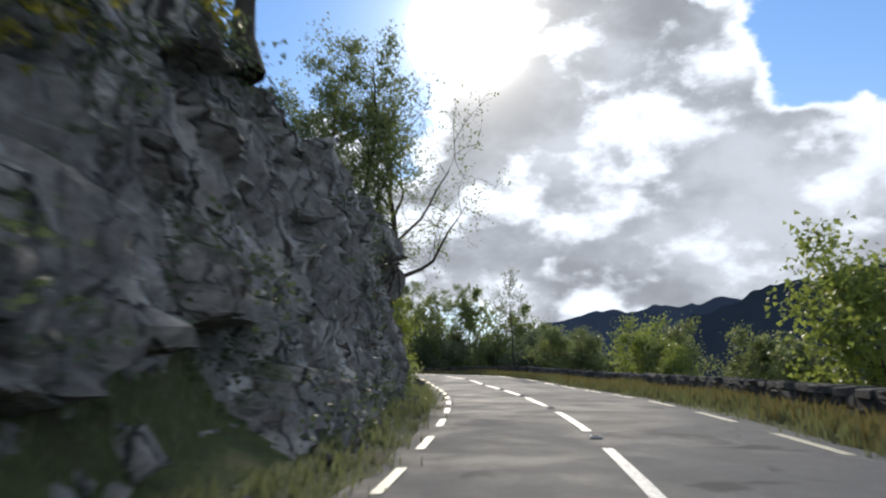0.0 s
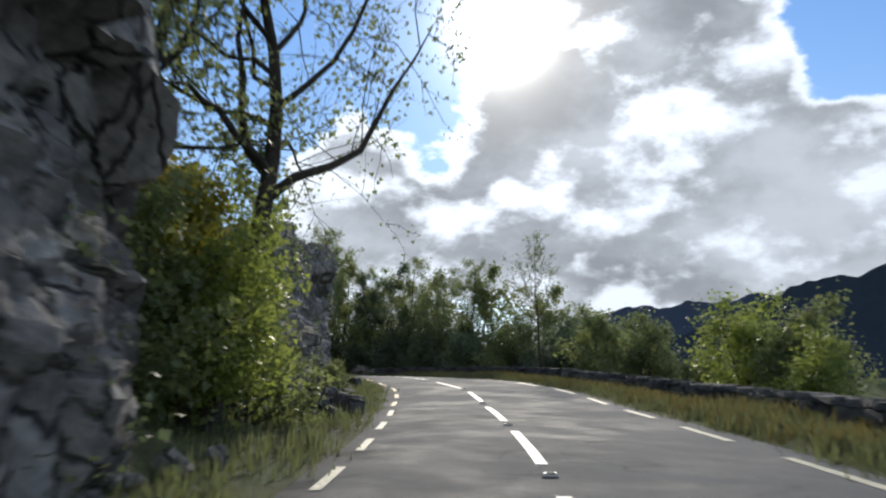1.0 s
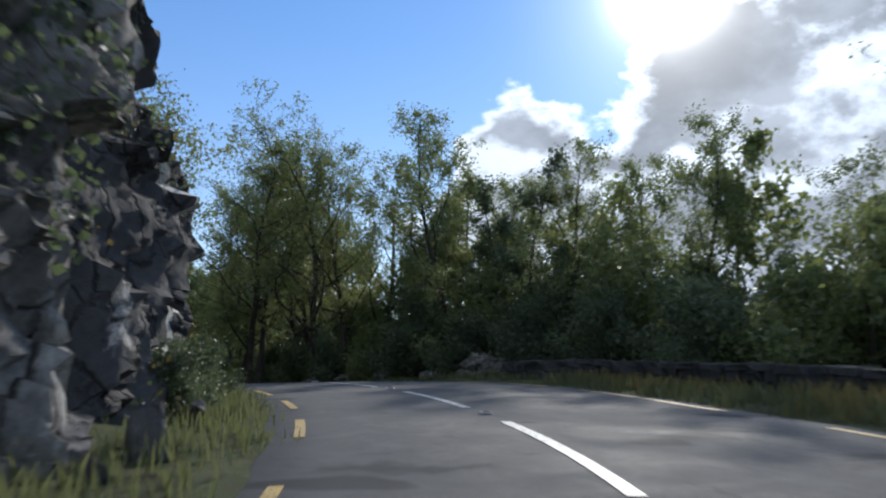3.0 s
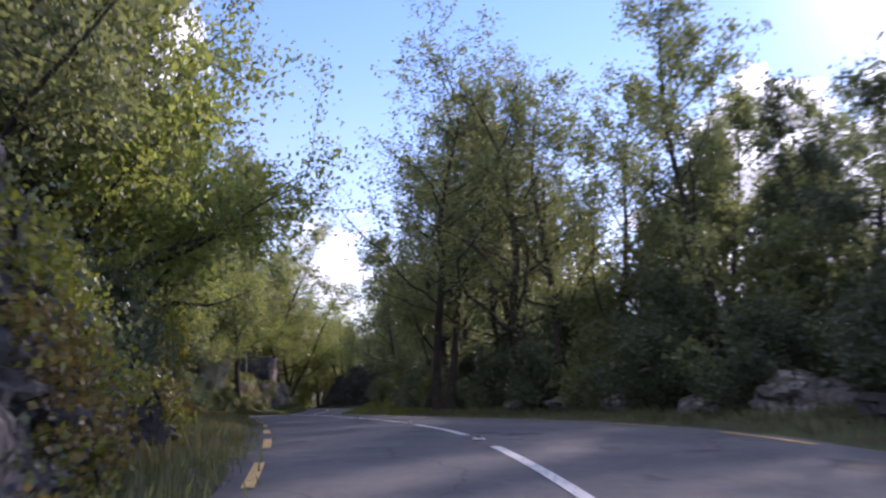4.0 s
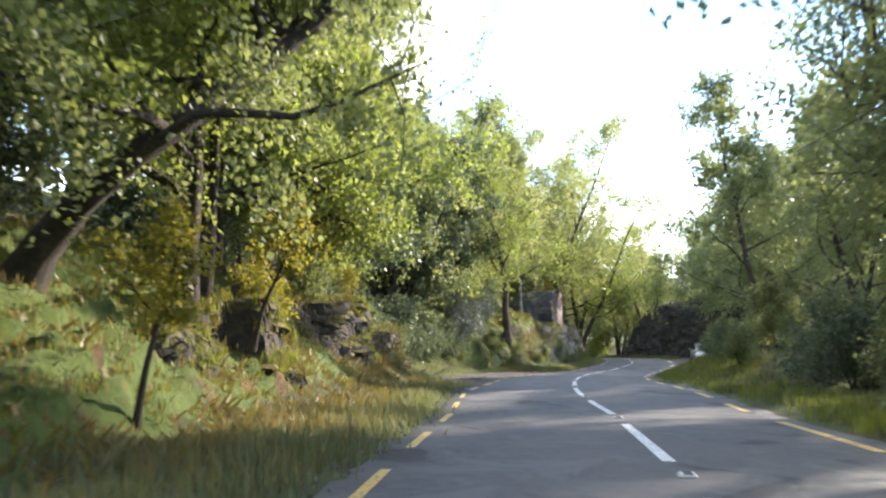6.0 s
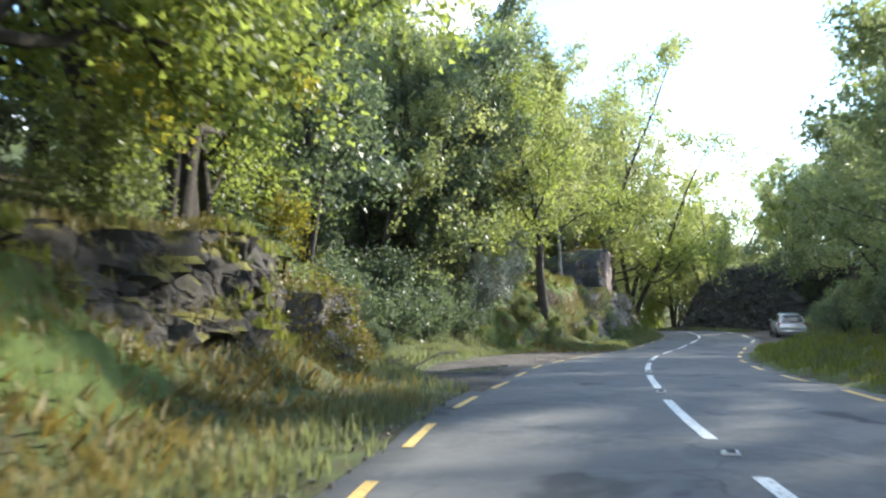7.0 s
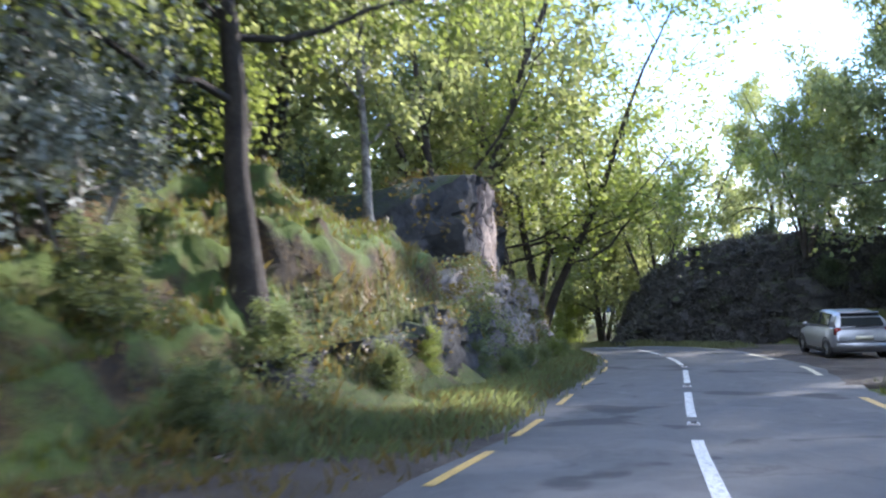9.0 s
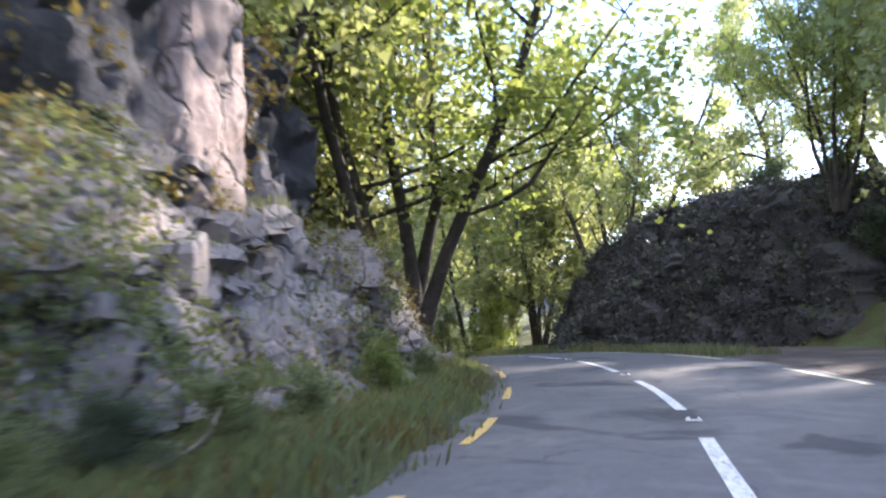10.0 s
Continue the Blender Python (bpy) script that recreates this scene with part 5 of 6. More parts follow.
wood(150, 184, -8.5, -18, 5.0, ("back_bright", "back_bright", "back"), 6)
# dark shrubs from 103 to 123 put the hollow's shade into leaf colour
for s, d, key, size in ((61, -4.2, "shrub", 0.5), (64.5, -4.8, "shrub_dark", 0.55), (66, -6.0, "shrub_dark", 0.8), (69, -4.8, "shrub_dark", 0.5), (71.5, -6.8, "shrub_dark", 0.8), (77, -6.6, "shrub_dark", 0.6), (81, -8.6, "shrub_dark", 0.9), (84, -9.2, "shrub_dark", 0.9), (87, -9.5, "shrub_dark", 0.9), (92, -9.4, "shrub_dark", 0.9), (97, -10, "shrub_dark", 1.0), (90, -5.4, "shrub_yellow", 0.5), (95.5, -6.4, "shrub", 0.7), (101.5, -6.6, "shrub", 0.6), (110, -11.2, "shrub_dark", 1.3), (113.2, -11.6, "shrub_dark", 1.3), (116.5, -11, "shrub_dark", 1.2), (119.4, -11.6, "shrub_dark", 1.2), (122.6, -11.4, "shrub_dark", 1.1), (115.8, -9.2, "shrub_dark", 1.0), (119, -9.0, "shrub_dark", 0.9), (107, -6.6, "shrub_dark", 0.4), (103, -8.8, "shrub_dark", 1.1), (105.6, -8.4, "shrub_dark", 0.9), (108.5, -8.0, "shrub_dark", 1.0), (111.5, -8.2, "shrub_dark", 1.1), (114.5, -8.0, "shrub_dark", 0.9), (117.0, -7.8, "shrub_dark", 0.8), (120, -7.9, "shrub_dark", 0.6), (121.5, -6.2, "shrub", 0.5), (123.5, -5.0, "shrub", 0.35), (121, -4.6, "shrub", 0.3), (125.5, -4.0, "shrub", 0.28), (127.2, -3.9, "shrub_bright", 0.25), (130.3, -3.7, "shrub", 0.28), (129, -4.2, "shrub", 0.26), (131.2, -3.1, "shrub", 0.26), (132.6, -3.3, "shrub_dark", 0.26), (133.8, -3.0, "shrub", 0.24), (135.2, -2.9, "shrub", 0.22), (138, -2.8, "shrub_bright", 0.24), (141, -2.7, "shrub", 0.22), (34, -4.0, "shrub", 0.4), (37.5, -3.0, "shrub", 0.28), (41, -2.8, "shrub", 0.3), (52, -2.5, "shrub_dark", 0.33), (54, -2.5, "shrub_dark", 0.34), (56.5, -2.7, "shrub", 0.3), (58.5, -3.2, "shrub_dark", 0.38)):
    plant(key, s, d, size)
# right: bushes over the wall, then the wood round the bend
for s, d, key, size, up in ((20.0, 9.6, "shrub_bright", 1.7, 0.9), (26.5, 8.8, "shrub", 0.9, 0.7), (24.5, 9.5, "shrub", 1.0, 0.8), (30, 9.6, "shrub", 0.65, 0.7), (34.4, 9.2, "shrub_bright", 0.8, 0.6), (38.6, 10.0, "shrub_bright", 1.15, 0.6), (36.6, 10.4, "shrub", 1.2, 0.7), (44.6, 9.4, "shrub", 1.0, 0.4), (47.5, 9.2, "shrub", 1.1, 0.5), (49.6, 9.8, "shrub_dark", 1.2, 0.5), (50.2, 8.0, "thin", 0.8, 0.3), (52, 10, "shrub_dark", 1.3, 0.4), (55, 10, "shrub", 1.2, 0.3)):
    plant(key, s, d, size, up=up)
for s, d, key, size in ((57, 13, "airy", 0.55), (60.5, 11, "airy", 0.58), (63, 13, "airy", 0.62), (65.5, 10.5, "airy", 0.64), (68.5, 11.5, "dark", 0.65), (71, 10.2, "airy", 0.88), (70, 13.4, "airy", 0.7), (75.4, 13.2, "green", 0.7), (73.5, 11.5, "green", 0.72), (75.5, 8.8, "airy", 0.82), (77.2, 8.0, "airy", 0.9), (82.5, 8.8, "green", 0.95), (86.6, 6.0, "airy", 0.95), (86, 9.2, "green", 0.9), (89, 7.8, "airy", 0.95), (92, 9, "green", 0.9), (95.5, 8.4, "airy", 0.6), (99.5, 9.4, "airy", 0.58), (104, 9.2, "airy", 0.58), (109, 10, "green", 0.85), (114.5, 10, "airy", 0.8), (118, 8.6, "green", 0.8), (112, 8.2, "green", 0.75), (106, 7.8, "green", 0.8), (120, 11, "green", 0.85), (126, 11.5, "airy", 0.85), (130.5, 10.5, "oak", 1.25), (136, 11.0, "airy", 1.05), (140.5, 10.6, "oak", 1.35), (145.5, 10.6, "oak", 1.3), (123, 8.8, "airy", 0.8)):
    plant(key, s, d, size)
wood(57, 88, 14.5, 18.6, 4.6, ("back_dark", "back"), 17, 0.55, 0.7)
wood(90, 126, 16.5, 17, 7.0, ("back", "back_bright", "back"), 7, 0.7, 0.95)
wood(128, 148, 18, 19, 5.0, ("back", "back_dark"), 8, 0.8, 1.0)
for s, d, key, size in ((58, 9.6, "shrub_dark", 1.0), (61.5, 9.4, "shrub_dark", 0.9), (65, 9.0, "shrub_dark", 1.0), (68, 8.6, "shrub_dark", 0.9), (71, 8.0, "shrub_dark", 0.9), (73.5, 7.6, "shrub", 0.8), (76.5, 7.2, "shrub_dark", 0.8), (81, 7.2, "shrub_dark", 0.8), (85, 7.4, "shrub_dark", 0.9), (89.5, 7.0, "shrub", 0.7), (94, 7.6, "shrub_dark", 0.9), (99, 8.2, "shrub_dark", 0.9), (104, 8.0, "shrub", 0.9), (109, 8.4, "shrub_dark", 1.0), (114, 8.8, "shrub", 0.9), (119, 9.2, "shrub_dark", 1.0), (125, 10, "shrub_dark", 1.0)):
    plant(key, s, d, size)
for s, d, key, size, up in ((148, 13.5, "shrub_dark", 0.9, 2.6), (150, 12, "shrub", 0.9, 2.8), (152, 10, "shrub_dark", 0.9, 2.4), (154, 9, "shrub_dark", 0.9, 2.2), (156, 8, "shrub_dark", 0.8, 1.8), (158, 8.6, "shrub", 0.8, 1.6), (160.5, 9.5, "shrub_dark", 0.8, 1.0), (151, 9.4, "clustered", 0.78, 3.0), (150, 14.5, "oak", 1.25, 1.0), (159.6, 6.4, "airy", 0.62, 2.6), (147.5, 12.6, "oak", 1.2, 1.4), (154.5, 12.5, "airy", 0.7, 1.5), (158, 11.5, "oak", 0.9, 1.2), (152, 12.0, "oak", 0.95, 1.8), (162.5, 8.4, "birch_group", 1.4, 0.0), (167, 7, "birch_group", 1.2, 0.0), (171, 5.5, "birch_group", 1.3, 0), (146.5, 16.5, "airy", 0.8, 1.0)):
    plant(key, s, d, size, up=up)
for s, d, size, up in ((149, 11.6, 0.6, 0.8), (150.5, 10.2, 0.6, 0.9), (151.5, 8.8, 0.6, 0.8), (152.5, 8.6, 0.5, 1.8), (153.5, 7.2, 0.6, 0.8), (154.5, 7.4, 0.55, 2.0), (156, 6.6, 0.6, 0.9), (157.5, 7.2, 0.55, 1.8), (159, 6.4, 0.6, 0.8), (160.5, 7.2, 0.55, 1.4), (162, 7.0, 0.6, 0.6), (163.8, 8.0, 0.6, 0.4)):
    plant("shrub_dark", s, d, size, up=up)
for s, d, key, size in ((56.5, 10.6, "shrub", 1.25), (59.4, 11.0, "shrub_dark", 1.3), (62.6, 11.0, "shrub", 1.4), (66, 10.8, "shrub_dark", 1.45), (69.4, 10.4, "shrub", 1.5), (72.6, 10.0, "shrub_dark", 1.5), (75.8, 9.8, "shrub", 1.5), (79, 9.2, "shrub_dark", 1.5), (46, 10.6, "shrub", 1.2), (50, 11.2, "shrub", 1.3), (53.5, 11.4, "shrub_dark", 1.4), (41.5, 10.4, "shrub", 1.0)):
    plant(key, s, d, size)
for s, d in ((56, 16), (59.5, 16.6), (63, 16.4), (66.5, 16.6), (70, 16.2), (73.5, 16.4), (77.5, 15.6), (82, 15.2)):
    plant("shrub_dark", s, d, 1.5)
# undergrowth that closes the wood below the crowns
for s, d, key, size in ((56, 11.6, "shrub", 0.9), (58.6, 12.4, "shrub", 0.95), (61.5, 12.6, "shrub", 1.0), (64.4, 12.6, "shrub_dark", 1.1), (67.5, 12.4, "shrub_dark", 1.2), (71, 12.2, "shrub_dark", 1.2), (74, 11.6, "shrub_dark", 1.1), (77, 11.5, "shrub_dark", 1.0), (83.5, 11, "shrub_dark", 1.4), (90, 11.5, "shrub_dark", 1.5), (97, 12, "shrub_dark", 1.2), (103, 12, "shrub", 1.3), (108, 12.5, "shrub_dark", 1.3), (113, 13, "shrub", 1.3), (119, 13.5, "shrub_dark", 1.4), (125, 14, "shrub_dark", 1.4), (131, 14.5, "shrub_dark", 1.4), (137, 14.5, "shrub_dark", 1.4), (142, 15, "shrub_dark", 1.5), (152, -7.5, "shrub_bright", 0.9), (155.5, -7.0, "shrub_bright", 1.0), (159, -7.2, "shrub", 1.0), (162.5, -7.0, "shrub_bright", 1.1), (166, -6.6, "shrub", 1.0), (170, -6.2, "shrub_bright", 1.2), (174, -5.6, "shrub", 1.1), (179, -5, "shrub_bright", 1.1), (165, 7.4, "shrub", 1.0), (169, 5.6, "shrub_bright", 1.1), (173, 5.0, "shrub", 1.1), (177, 4.6, "shrub_bright", 1.1), (181, 4.4, "shrub", 1.2), (184, 1.5, "shrub_bright", 1.2), (184.5, -2.5, "shrub", 1.2)):
    plant(key, s, d, size)
wood(166, 186, 7, 17, 4.6, ("back_bright", "back_bright", "back"), 9)


def blades(name, label, category, mat, spots, tall, seed, kind="stuff", wide=0.012, bow=0.5):
    """Grass or fronds: bent pointed blades rooted on the ground at the given spots."""
    rng = np.random.default_rng(seed)
    if isinstance(spots, tuple):
        xyz = lane(*spots)
        root = np.stack([xyz[:, 0], xyz[:, 1], ground_z(xyz[:, 0], xyz[:, 1]) - 0.02], 1)
    else:
        root = spots - np.array([0, 0, 0.02])
    n = len(root)
    angle = rng.uniform(0, 2 * np.pi, n)
    side = np.stack([np.cos(angle), np.sin(angle), 0 * angle], 1)
    over = np.stack([-np.sin(angle), np.cos(angle), 0 * angle], 1) * rng.uniform(-1, 1, (n, 1)) * bow
    h = tall * rng.uniform(0.45, 1.25, (n, 1))
    w = wide * rng.uniform(0.7, 1.5, (n, 1))
    rise = np.array([0, 0, 1.0])
    mid = root + h * (0.55 * rise + 0.22 * over)
    tip = root + h * (0.95 * rise + 0.75 * over)
    verts = np.stack([root - side * w, root + side * w, mid + side * w * 0.9, tip], 1).reshape(-1, 3)
    k = np.arange(n)[:, None] * 4
    me = mesh_of(name, verts, np.concatenate([k + np.array([[0, 1, 2]]), k + np.array([[0, 2, 3]])]), mat)
    return thing(name, label, category, kind=kind, data=me)


def scatter(rng, count, s0, s1, low, high, clump=0.5):
    """Spots between two offsets along a stretch, gathered in tufts."""
    tufts = max(8, count // 14)
    cs, cd = rng.uniform(s0, s1, tufts), rng.uniform(0, 1, tufts)
    pick = rng.integers(0, tufts, count)
    s = cs[pick] + rng.normal(0, 0.2, count)
    a, b = low(s), high(s)
    return s, a + (b - a) * cd[pick] + rng.normal(0, 0.18, count)


rng = np.random.default_rng(77)
L = lambda off: (lambda s: left_of(s) - off)
Rr = lambda off: (lambda s: right_of(s) + off)
blades("verge_grass", "tufts of green grass on the verge", "grass", GRASS, scatter(rng, 39000, -9, 98.5, lambda s: left_of(s) - np.interp(s, [1, 56, 62, 80, 84, 98], [3.6, 3.4, 1.9, 1.9, 2.4, 3.0]), L(0.05)), 0.22, 5)
blades("verge_grass", "rough grass on the wooded bank", "grass", GRASS, scatter(rng, 20000, 99, 150, L(6.5), lambda s: left_of(s) + 0.1 - bay_width(s) - np.interp(s, [120, 124], [0, 2.4])), 0.26, 6)
blades("verge_grass", "thick green grass along the foot of the bank", "grass", GRASS, scatter(rng, 22000, 121, 152, L(2.6), L(0.05)), 0.24, 16)
blades("verge_grass", "long grass between road and stone wall", "grass", GRASS, scatter(rng, 18000, 4, 60, Rr(0.15), Rr(2.3)), 0.26, 7)
blades("verge_grass", "grass on the verge below the trees", "grass", GRASS, scatter(rng, 16000, 60, 132, Rr(0.5), Rr(3.4)), 0.22, 8)
blades("verge_grass", "long grass at the foot of a shaded rock bank", "grass", GRASS, scatter(rng, 9000, 147, 175, Rr(0.1), Rr(1.6)), 0.36, 18)
blades("verge_grass", "yellow-green grass on the verge, sunlight put into its colour", "grass", GRASS_SUN, scatter(rng, 9000, 84, 131, Rr(0.45), Rr(2.4)), 0.24, 21)
blades("dry_grass", "dry straw-coloured grass on the verge", "grass", DRY_GRASS, scatter(rng, 7000, 8, 60, Rr(0.4), Rr(2.2)), 0.34, 9)
blades("dry_grass", "dry straw-coloured grass on the bank", "grass", DRY_GRASS, scatter(rng, 4000, 80, 99, L(6), L(1.0)), 0.28, 10)
blades("dry_grass", "dry straw-coloured grass under a crag", "grass", DRY_GRASS, scatter(rng, 4000, 121, 148, L(6), L(1.0)), 0.28, 13)
blades("bracken", "brown and yellow bracken on the bank", "bracken", BRACKEN, scatter(rng, 6500, 80, 99, L(5.0), L(1.5)), 0.28, 11, wide=0.011, bow=1.3)
blades("bracken", "brown bracken below the wood", "bracken", BRACKEN, scatter(rng, 6000, 120, 138, L(8), L(2.2)), 0.28, 12, wide=0.011, bow=1.3)

blades("weeds", "broad-leaved weeds along the verge", "weeds", LEAF_GREEN, scatter(rng, 9000, 121, 148, L(2.0), L(0.3)), 0.26, 14, wide=0.012, bow=1.2)
blades("weeds", "tall green weeds and brambles at the foot of a rock slope", "weeds", LEAF_GREEN, scatter(rng, 9000, 126, 141, L(1.9), L(0.6)), 0.27, 19, wide=0.011, bow=1.1)
blades("bracken", "brown bracken at the foot of a rock slope", "bracken", BRACKEN, scatter(rng, 4000, 126, 139, L(2.0), L(0.8)), 0.26, 20, wide=0.01, bow=1.2)
blades("weeds", "withered brown weeds along the verge", "weeds", BRACKEN, scatter(rng, 5000, 118, 148, L(2.6), L(0.2)), 0.26, 15, wide=0.01, bow=1.2)
blades("dry_grass", "dry straw-coloured grass along the verge", "grass", DRY_GRASS, scatter(rng, 4000, 60, 98, L(2.4), L(0.2)), 0.26, 17)

for label, s0, s1, d0, d1, seed, count, terrace in (
    ("terraced slope of yellow-green moss and brown bracken under a crag", 117.5, 134.6, -4.35, -11.5, 81, 30000, 0.6),
    ("mossy mounds and brown bracken at the edge of the wood", 66, 94.8, -3.4, -9.5, 82, 28000, 0.26),
):
    roots, tall = mossy_bank(label, s0, s1, d0, d1, seed, terrace=terrace, count=count)
    half = len(roots) // 2
    blades("moss_grass", "short yellow-green grass on a mossy bank, sunlight put into its colour", "grass", GRASS_SUN, roots[: half if seed == 81 else half // 2], tall, seed, wide=0.014)
    blades("weeds", "broad-leaved weeds and small ferns on a bank", "weeds", BRACKEN, roots[::5] if seed == 81 else roots[half // 2 : half : 3], 0.2, seed + 3, wide=0.011, bow=1.2)
    blades("moss_grass", "short straw-coloured grass and moss on a bank", "grass", DRY_GRASS, roots[half : half + half // 5], tall * 1.3, seed + 5)
    blades("moss_grass", "green grass on a mossy bank" if seed == 81 else "brown bracken and moss on a bank", "grass", GRASS if seed == 81 else BRACKEN, roots[half + half // 5 :: 2], tall * 1.2, seed + 9)


def cover(rock, name, label, category, mat, count, size, seed, patch=-0.2, stretch=(-99, 999)):
    """Small leaves growing in patches over a rock."""
    me = rock.children[0].data
    co, way = np.array([v.co for v in me.vertices]), np.array([v.normal for v in me.vertices])
    rng = np.random.default_rng(seed)
    keep = np.nonzero((fbm(co * 0.5, 3, seed) > patch) & (np.abs(way[:, 2]) > 0.05))[0]
    along, _ = nearest(co[keep, 0], co[keep, 1])
    keep = keep[(along > stretch[0]) & (along < stretch[1])]
    pick = rng.choice(keep, count)
    flip = np.where(way[pick, 2:] < 0, -1, 1)
    at = co[pick] + way[pick] * flip * rng.uniform(0, 0.22, (count, 1)) + rng.normal(0, 0.08, (count, 3))
    v, f = leaves_at(rng, at, size, folded=count < 20000)
    thing(name, label, category, kind="stuff", data=mesh_of(name, v, f, mat))


def crest(rock, label, mat, count, tall, seed, stretch=(-99, 999), steep=0.6):
    """Tufts of grass on the flatter tops of a rock."""
    me = rock.children[0].data
    co, up = np.array([v.co for v in me.vertices]), np.array([v.normal[2] for v in me.vertices])
    along, _ = nearest(co[:, 0], co[:, 1])
    keep = np.nonzero((np.abs(up) > steep) & (along > stretch[0]) & (along < stretch[1]) & (fbm(co * 0.8, 2, seed) > -0.3))[0]
    rng = np.random.default_rng(seed)
    roots = co[rng.choice(keep, count)] + rng.normal(0, 0.05, (count, 3)) * np.array([1, 1, 0])
    blades("tuft_grass", label, "grass", mat, roots, tall, seed, wide=0.01)


crest(shelf, "golden grass hanging over the top of a ledge", GRASS_SUN, 8000, 0.24, 111, steep=0.5)
crest(shelf, "straw-coloured grass on top of a ledge", DRY_GRASS, 5000, 0.22, 112)
crest(outcrop, "grass on a low rock bank, sunlight put into its golden colour", GRASS_SUN, 9000, 0.24, 113, steep=0.45)
crest(outcrop, "brown bracken on a low rock bank", BRACKEN, 7000, 0.24, 114, steep=0.4)
crest(ledge, "green grass on top of a shaded ledge", GRASS, 6000, 0.22, 115)
crest(broken, "grass and weeds between pale blocks", GRASS, 4000, 0.2, 116)
cover(mound, "heather", "heather and scrub over a rock bank, its shade put into dark leaves", "scrub", HEATHER, 64000, 0.11, 91, -0.9)
cover(ledge, "ivy", "low green growth over a shaded ledge", "undergrowth", LEAF_GREEN, 5000, 0.07, 92, 0.15)
cover(ledge, "bracken", "withered brown growth over a shaded ledge", "undergrowth", BRACKEN, 2500, 0.07, 101, 0.2)
cover(broken, "weeds", "green weeds and brambles on a broken rock slope", "undergrowth", LEAF_GREEN, 7000, 0.07, 102, 0.0, (130, 137))
cover(broken, "bracken", "brown bracken on a broken rock slope", "undergrowth", BRACKEN, 5000, 0.08, 103, 0.0, (130, 137))
cover(broken, "bracken", "brown and golden bracken between pale blocks", "undergrowth", BRACKEN, 5000, 0.065, 107, 0.1, (136, 147))
cover(broken, "moss_plants", "yellow-green moss between pale blocks", "undergrowth", GRASS_SUN, 2500, 0.06, 108, 0.2, (134, 147))
cover(broken, "ivy", "small green plants between pale blocks", "undergrowth", LEAF_GREEN, 3500, 0.08, 104, 0.35, (138, 152))
cover(crag, "ivy", "brown-green growth on top of a crag", "undergrowth", BRACKEN, 4000, 0.12, 93, 0.25)
cover(shelf, "moss_plants", "yellow-green moss and small ferns on a ledge", "undergrowth", BRACKEN, 1600, 0.08, 94, 0.3)
crest(hummock, "golden grass on a mossy hummock", GRASS_SUN, 3500, 0.18, 117, steep=0.4)
crest(hummock, "dry straw-coloured grass on a mossy hummock", DRY_GRASS, 3500, 0.2, 118, steep=0.35)
cover(hummock, "bracken", "brown bracken hanging over a mossy hummock", "undergrowth", BRACKEN, 10000, 0.07, 119, -0.4)
cover(hummock, "moss_plants", "yellow-green moss and ferns on a hummock", "undergrowth", GRASS_SUN, 3000, 0.06, 120, 0.1)
cover(nose, "ivy", "small green plants in the cracks of a cutting", "undergrowth", LEAF_DARK, 5000, 0.09, 95, 0.3)
cover(streaked, "ivy", "green and brown growth over the end of a cutting", "undergrowth", LEAF_DARK, 1800, 0.07, 97, 0.3)
cover(streaked, "bracken", "brown growth over the end of a cutting", "undergrowth", BRACKEN, 900, 0.07, 98, 0.4)
cover(streaked, "bracken", "yellow-brown bracken and grass over the end of a cutting", "undergrowth", BRACKEN, 9000, 0.075, 105, -0.3, (58.8, 64))
cover(streaked, "moss_plants", "green grass over the end of a cutting, sunlight put into its colour", "undergrowth", GRASS_SUN, 8000, 0.075, 106, -0.1, (58.8, 64))
cover(first_cut, "ivy", "green plants and moss on the face of a cutting", "undergrowth", LEAF_DARK, 9000, 0.08, 96, 0.2)


def litter(count, s0, s1, d0, d1, seed):
    """Fallen leaves on the woodland floor."""
    rng = np.random.default_rng(seed)
    xyz = lane(rng.uniform(s0, s1, count), rng.uniform(d0, d1, count))
    xyz[:, 2] = ground_z(xyz[:, 0], xyz[:, 1]) + rng.uniform(0.0, 0.04, count)
    v, f = leaves_at(rng, xyz, 0.13)
    v = v.reshape(-1, 4, 3)
    v[:, :, 2] = xyz[:, None, 2] + (v[:, :, 2] - xyz[:, None, 2]) * 0.35
    thing("leaf_litter", "brown fallen leaves on the floor of the wood", "dead leaves", kind="stuff", data=mesh_of("leaf_litter", v.reshape(-1, 3), f, LITTER))


litter(12000, 60, 90, -13, -3.6, 21)
litter(5000, 118, 140, -10, -4.0, 22)
litter(5000, 64, 128, 6.5, 12, 23)

# ---- boulders ----
boulder("boulder", "pale grey lichened boulder beside the road", on_ground(74.1, -4.4) + Vector((0, 0, 0.3)), (0.38, 0.38, 0.7), PALE_ROCK, 3)
boulder("boulder", "pale grey lichened boulder with dark cracks", on_ground(75.7, -4.6) + Vector((0, 0, 0.25)), (0.3, 0.3, 0.42), PALE_ROCK, 4)
boulder("boulder", "low dark mossy boulder between two pale ones", on_ground(75.2, -4.3) + Vector((0, 0, 0.08)), (0.4, 0.35, 0.24), DARK_ROCK, 6)
for k, (s, d, w, h) in enumerate(((70, 8.6, 0.8, 0.4), (72.5, 7.6, 0.5, 0.3), (75, 7.6, 0.8, 0.4), (78, 7.2, 0.6, 0.3), (67, 8.8, 1.1, 0.6), (86, 7.0, 0.6, 0.3))):
    boulder("boulder", "dark mossy boulder at the foot of the trees", on_ground(s, d) + Vector((0, 0, h * 0.4)), (w, w * 0.8, h), DARK_ROCK, 10 + k)
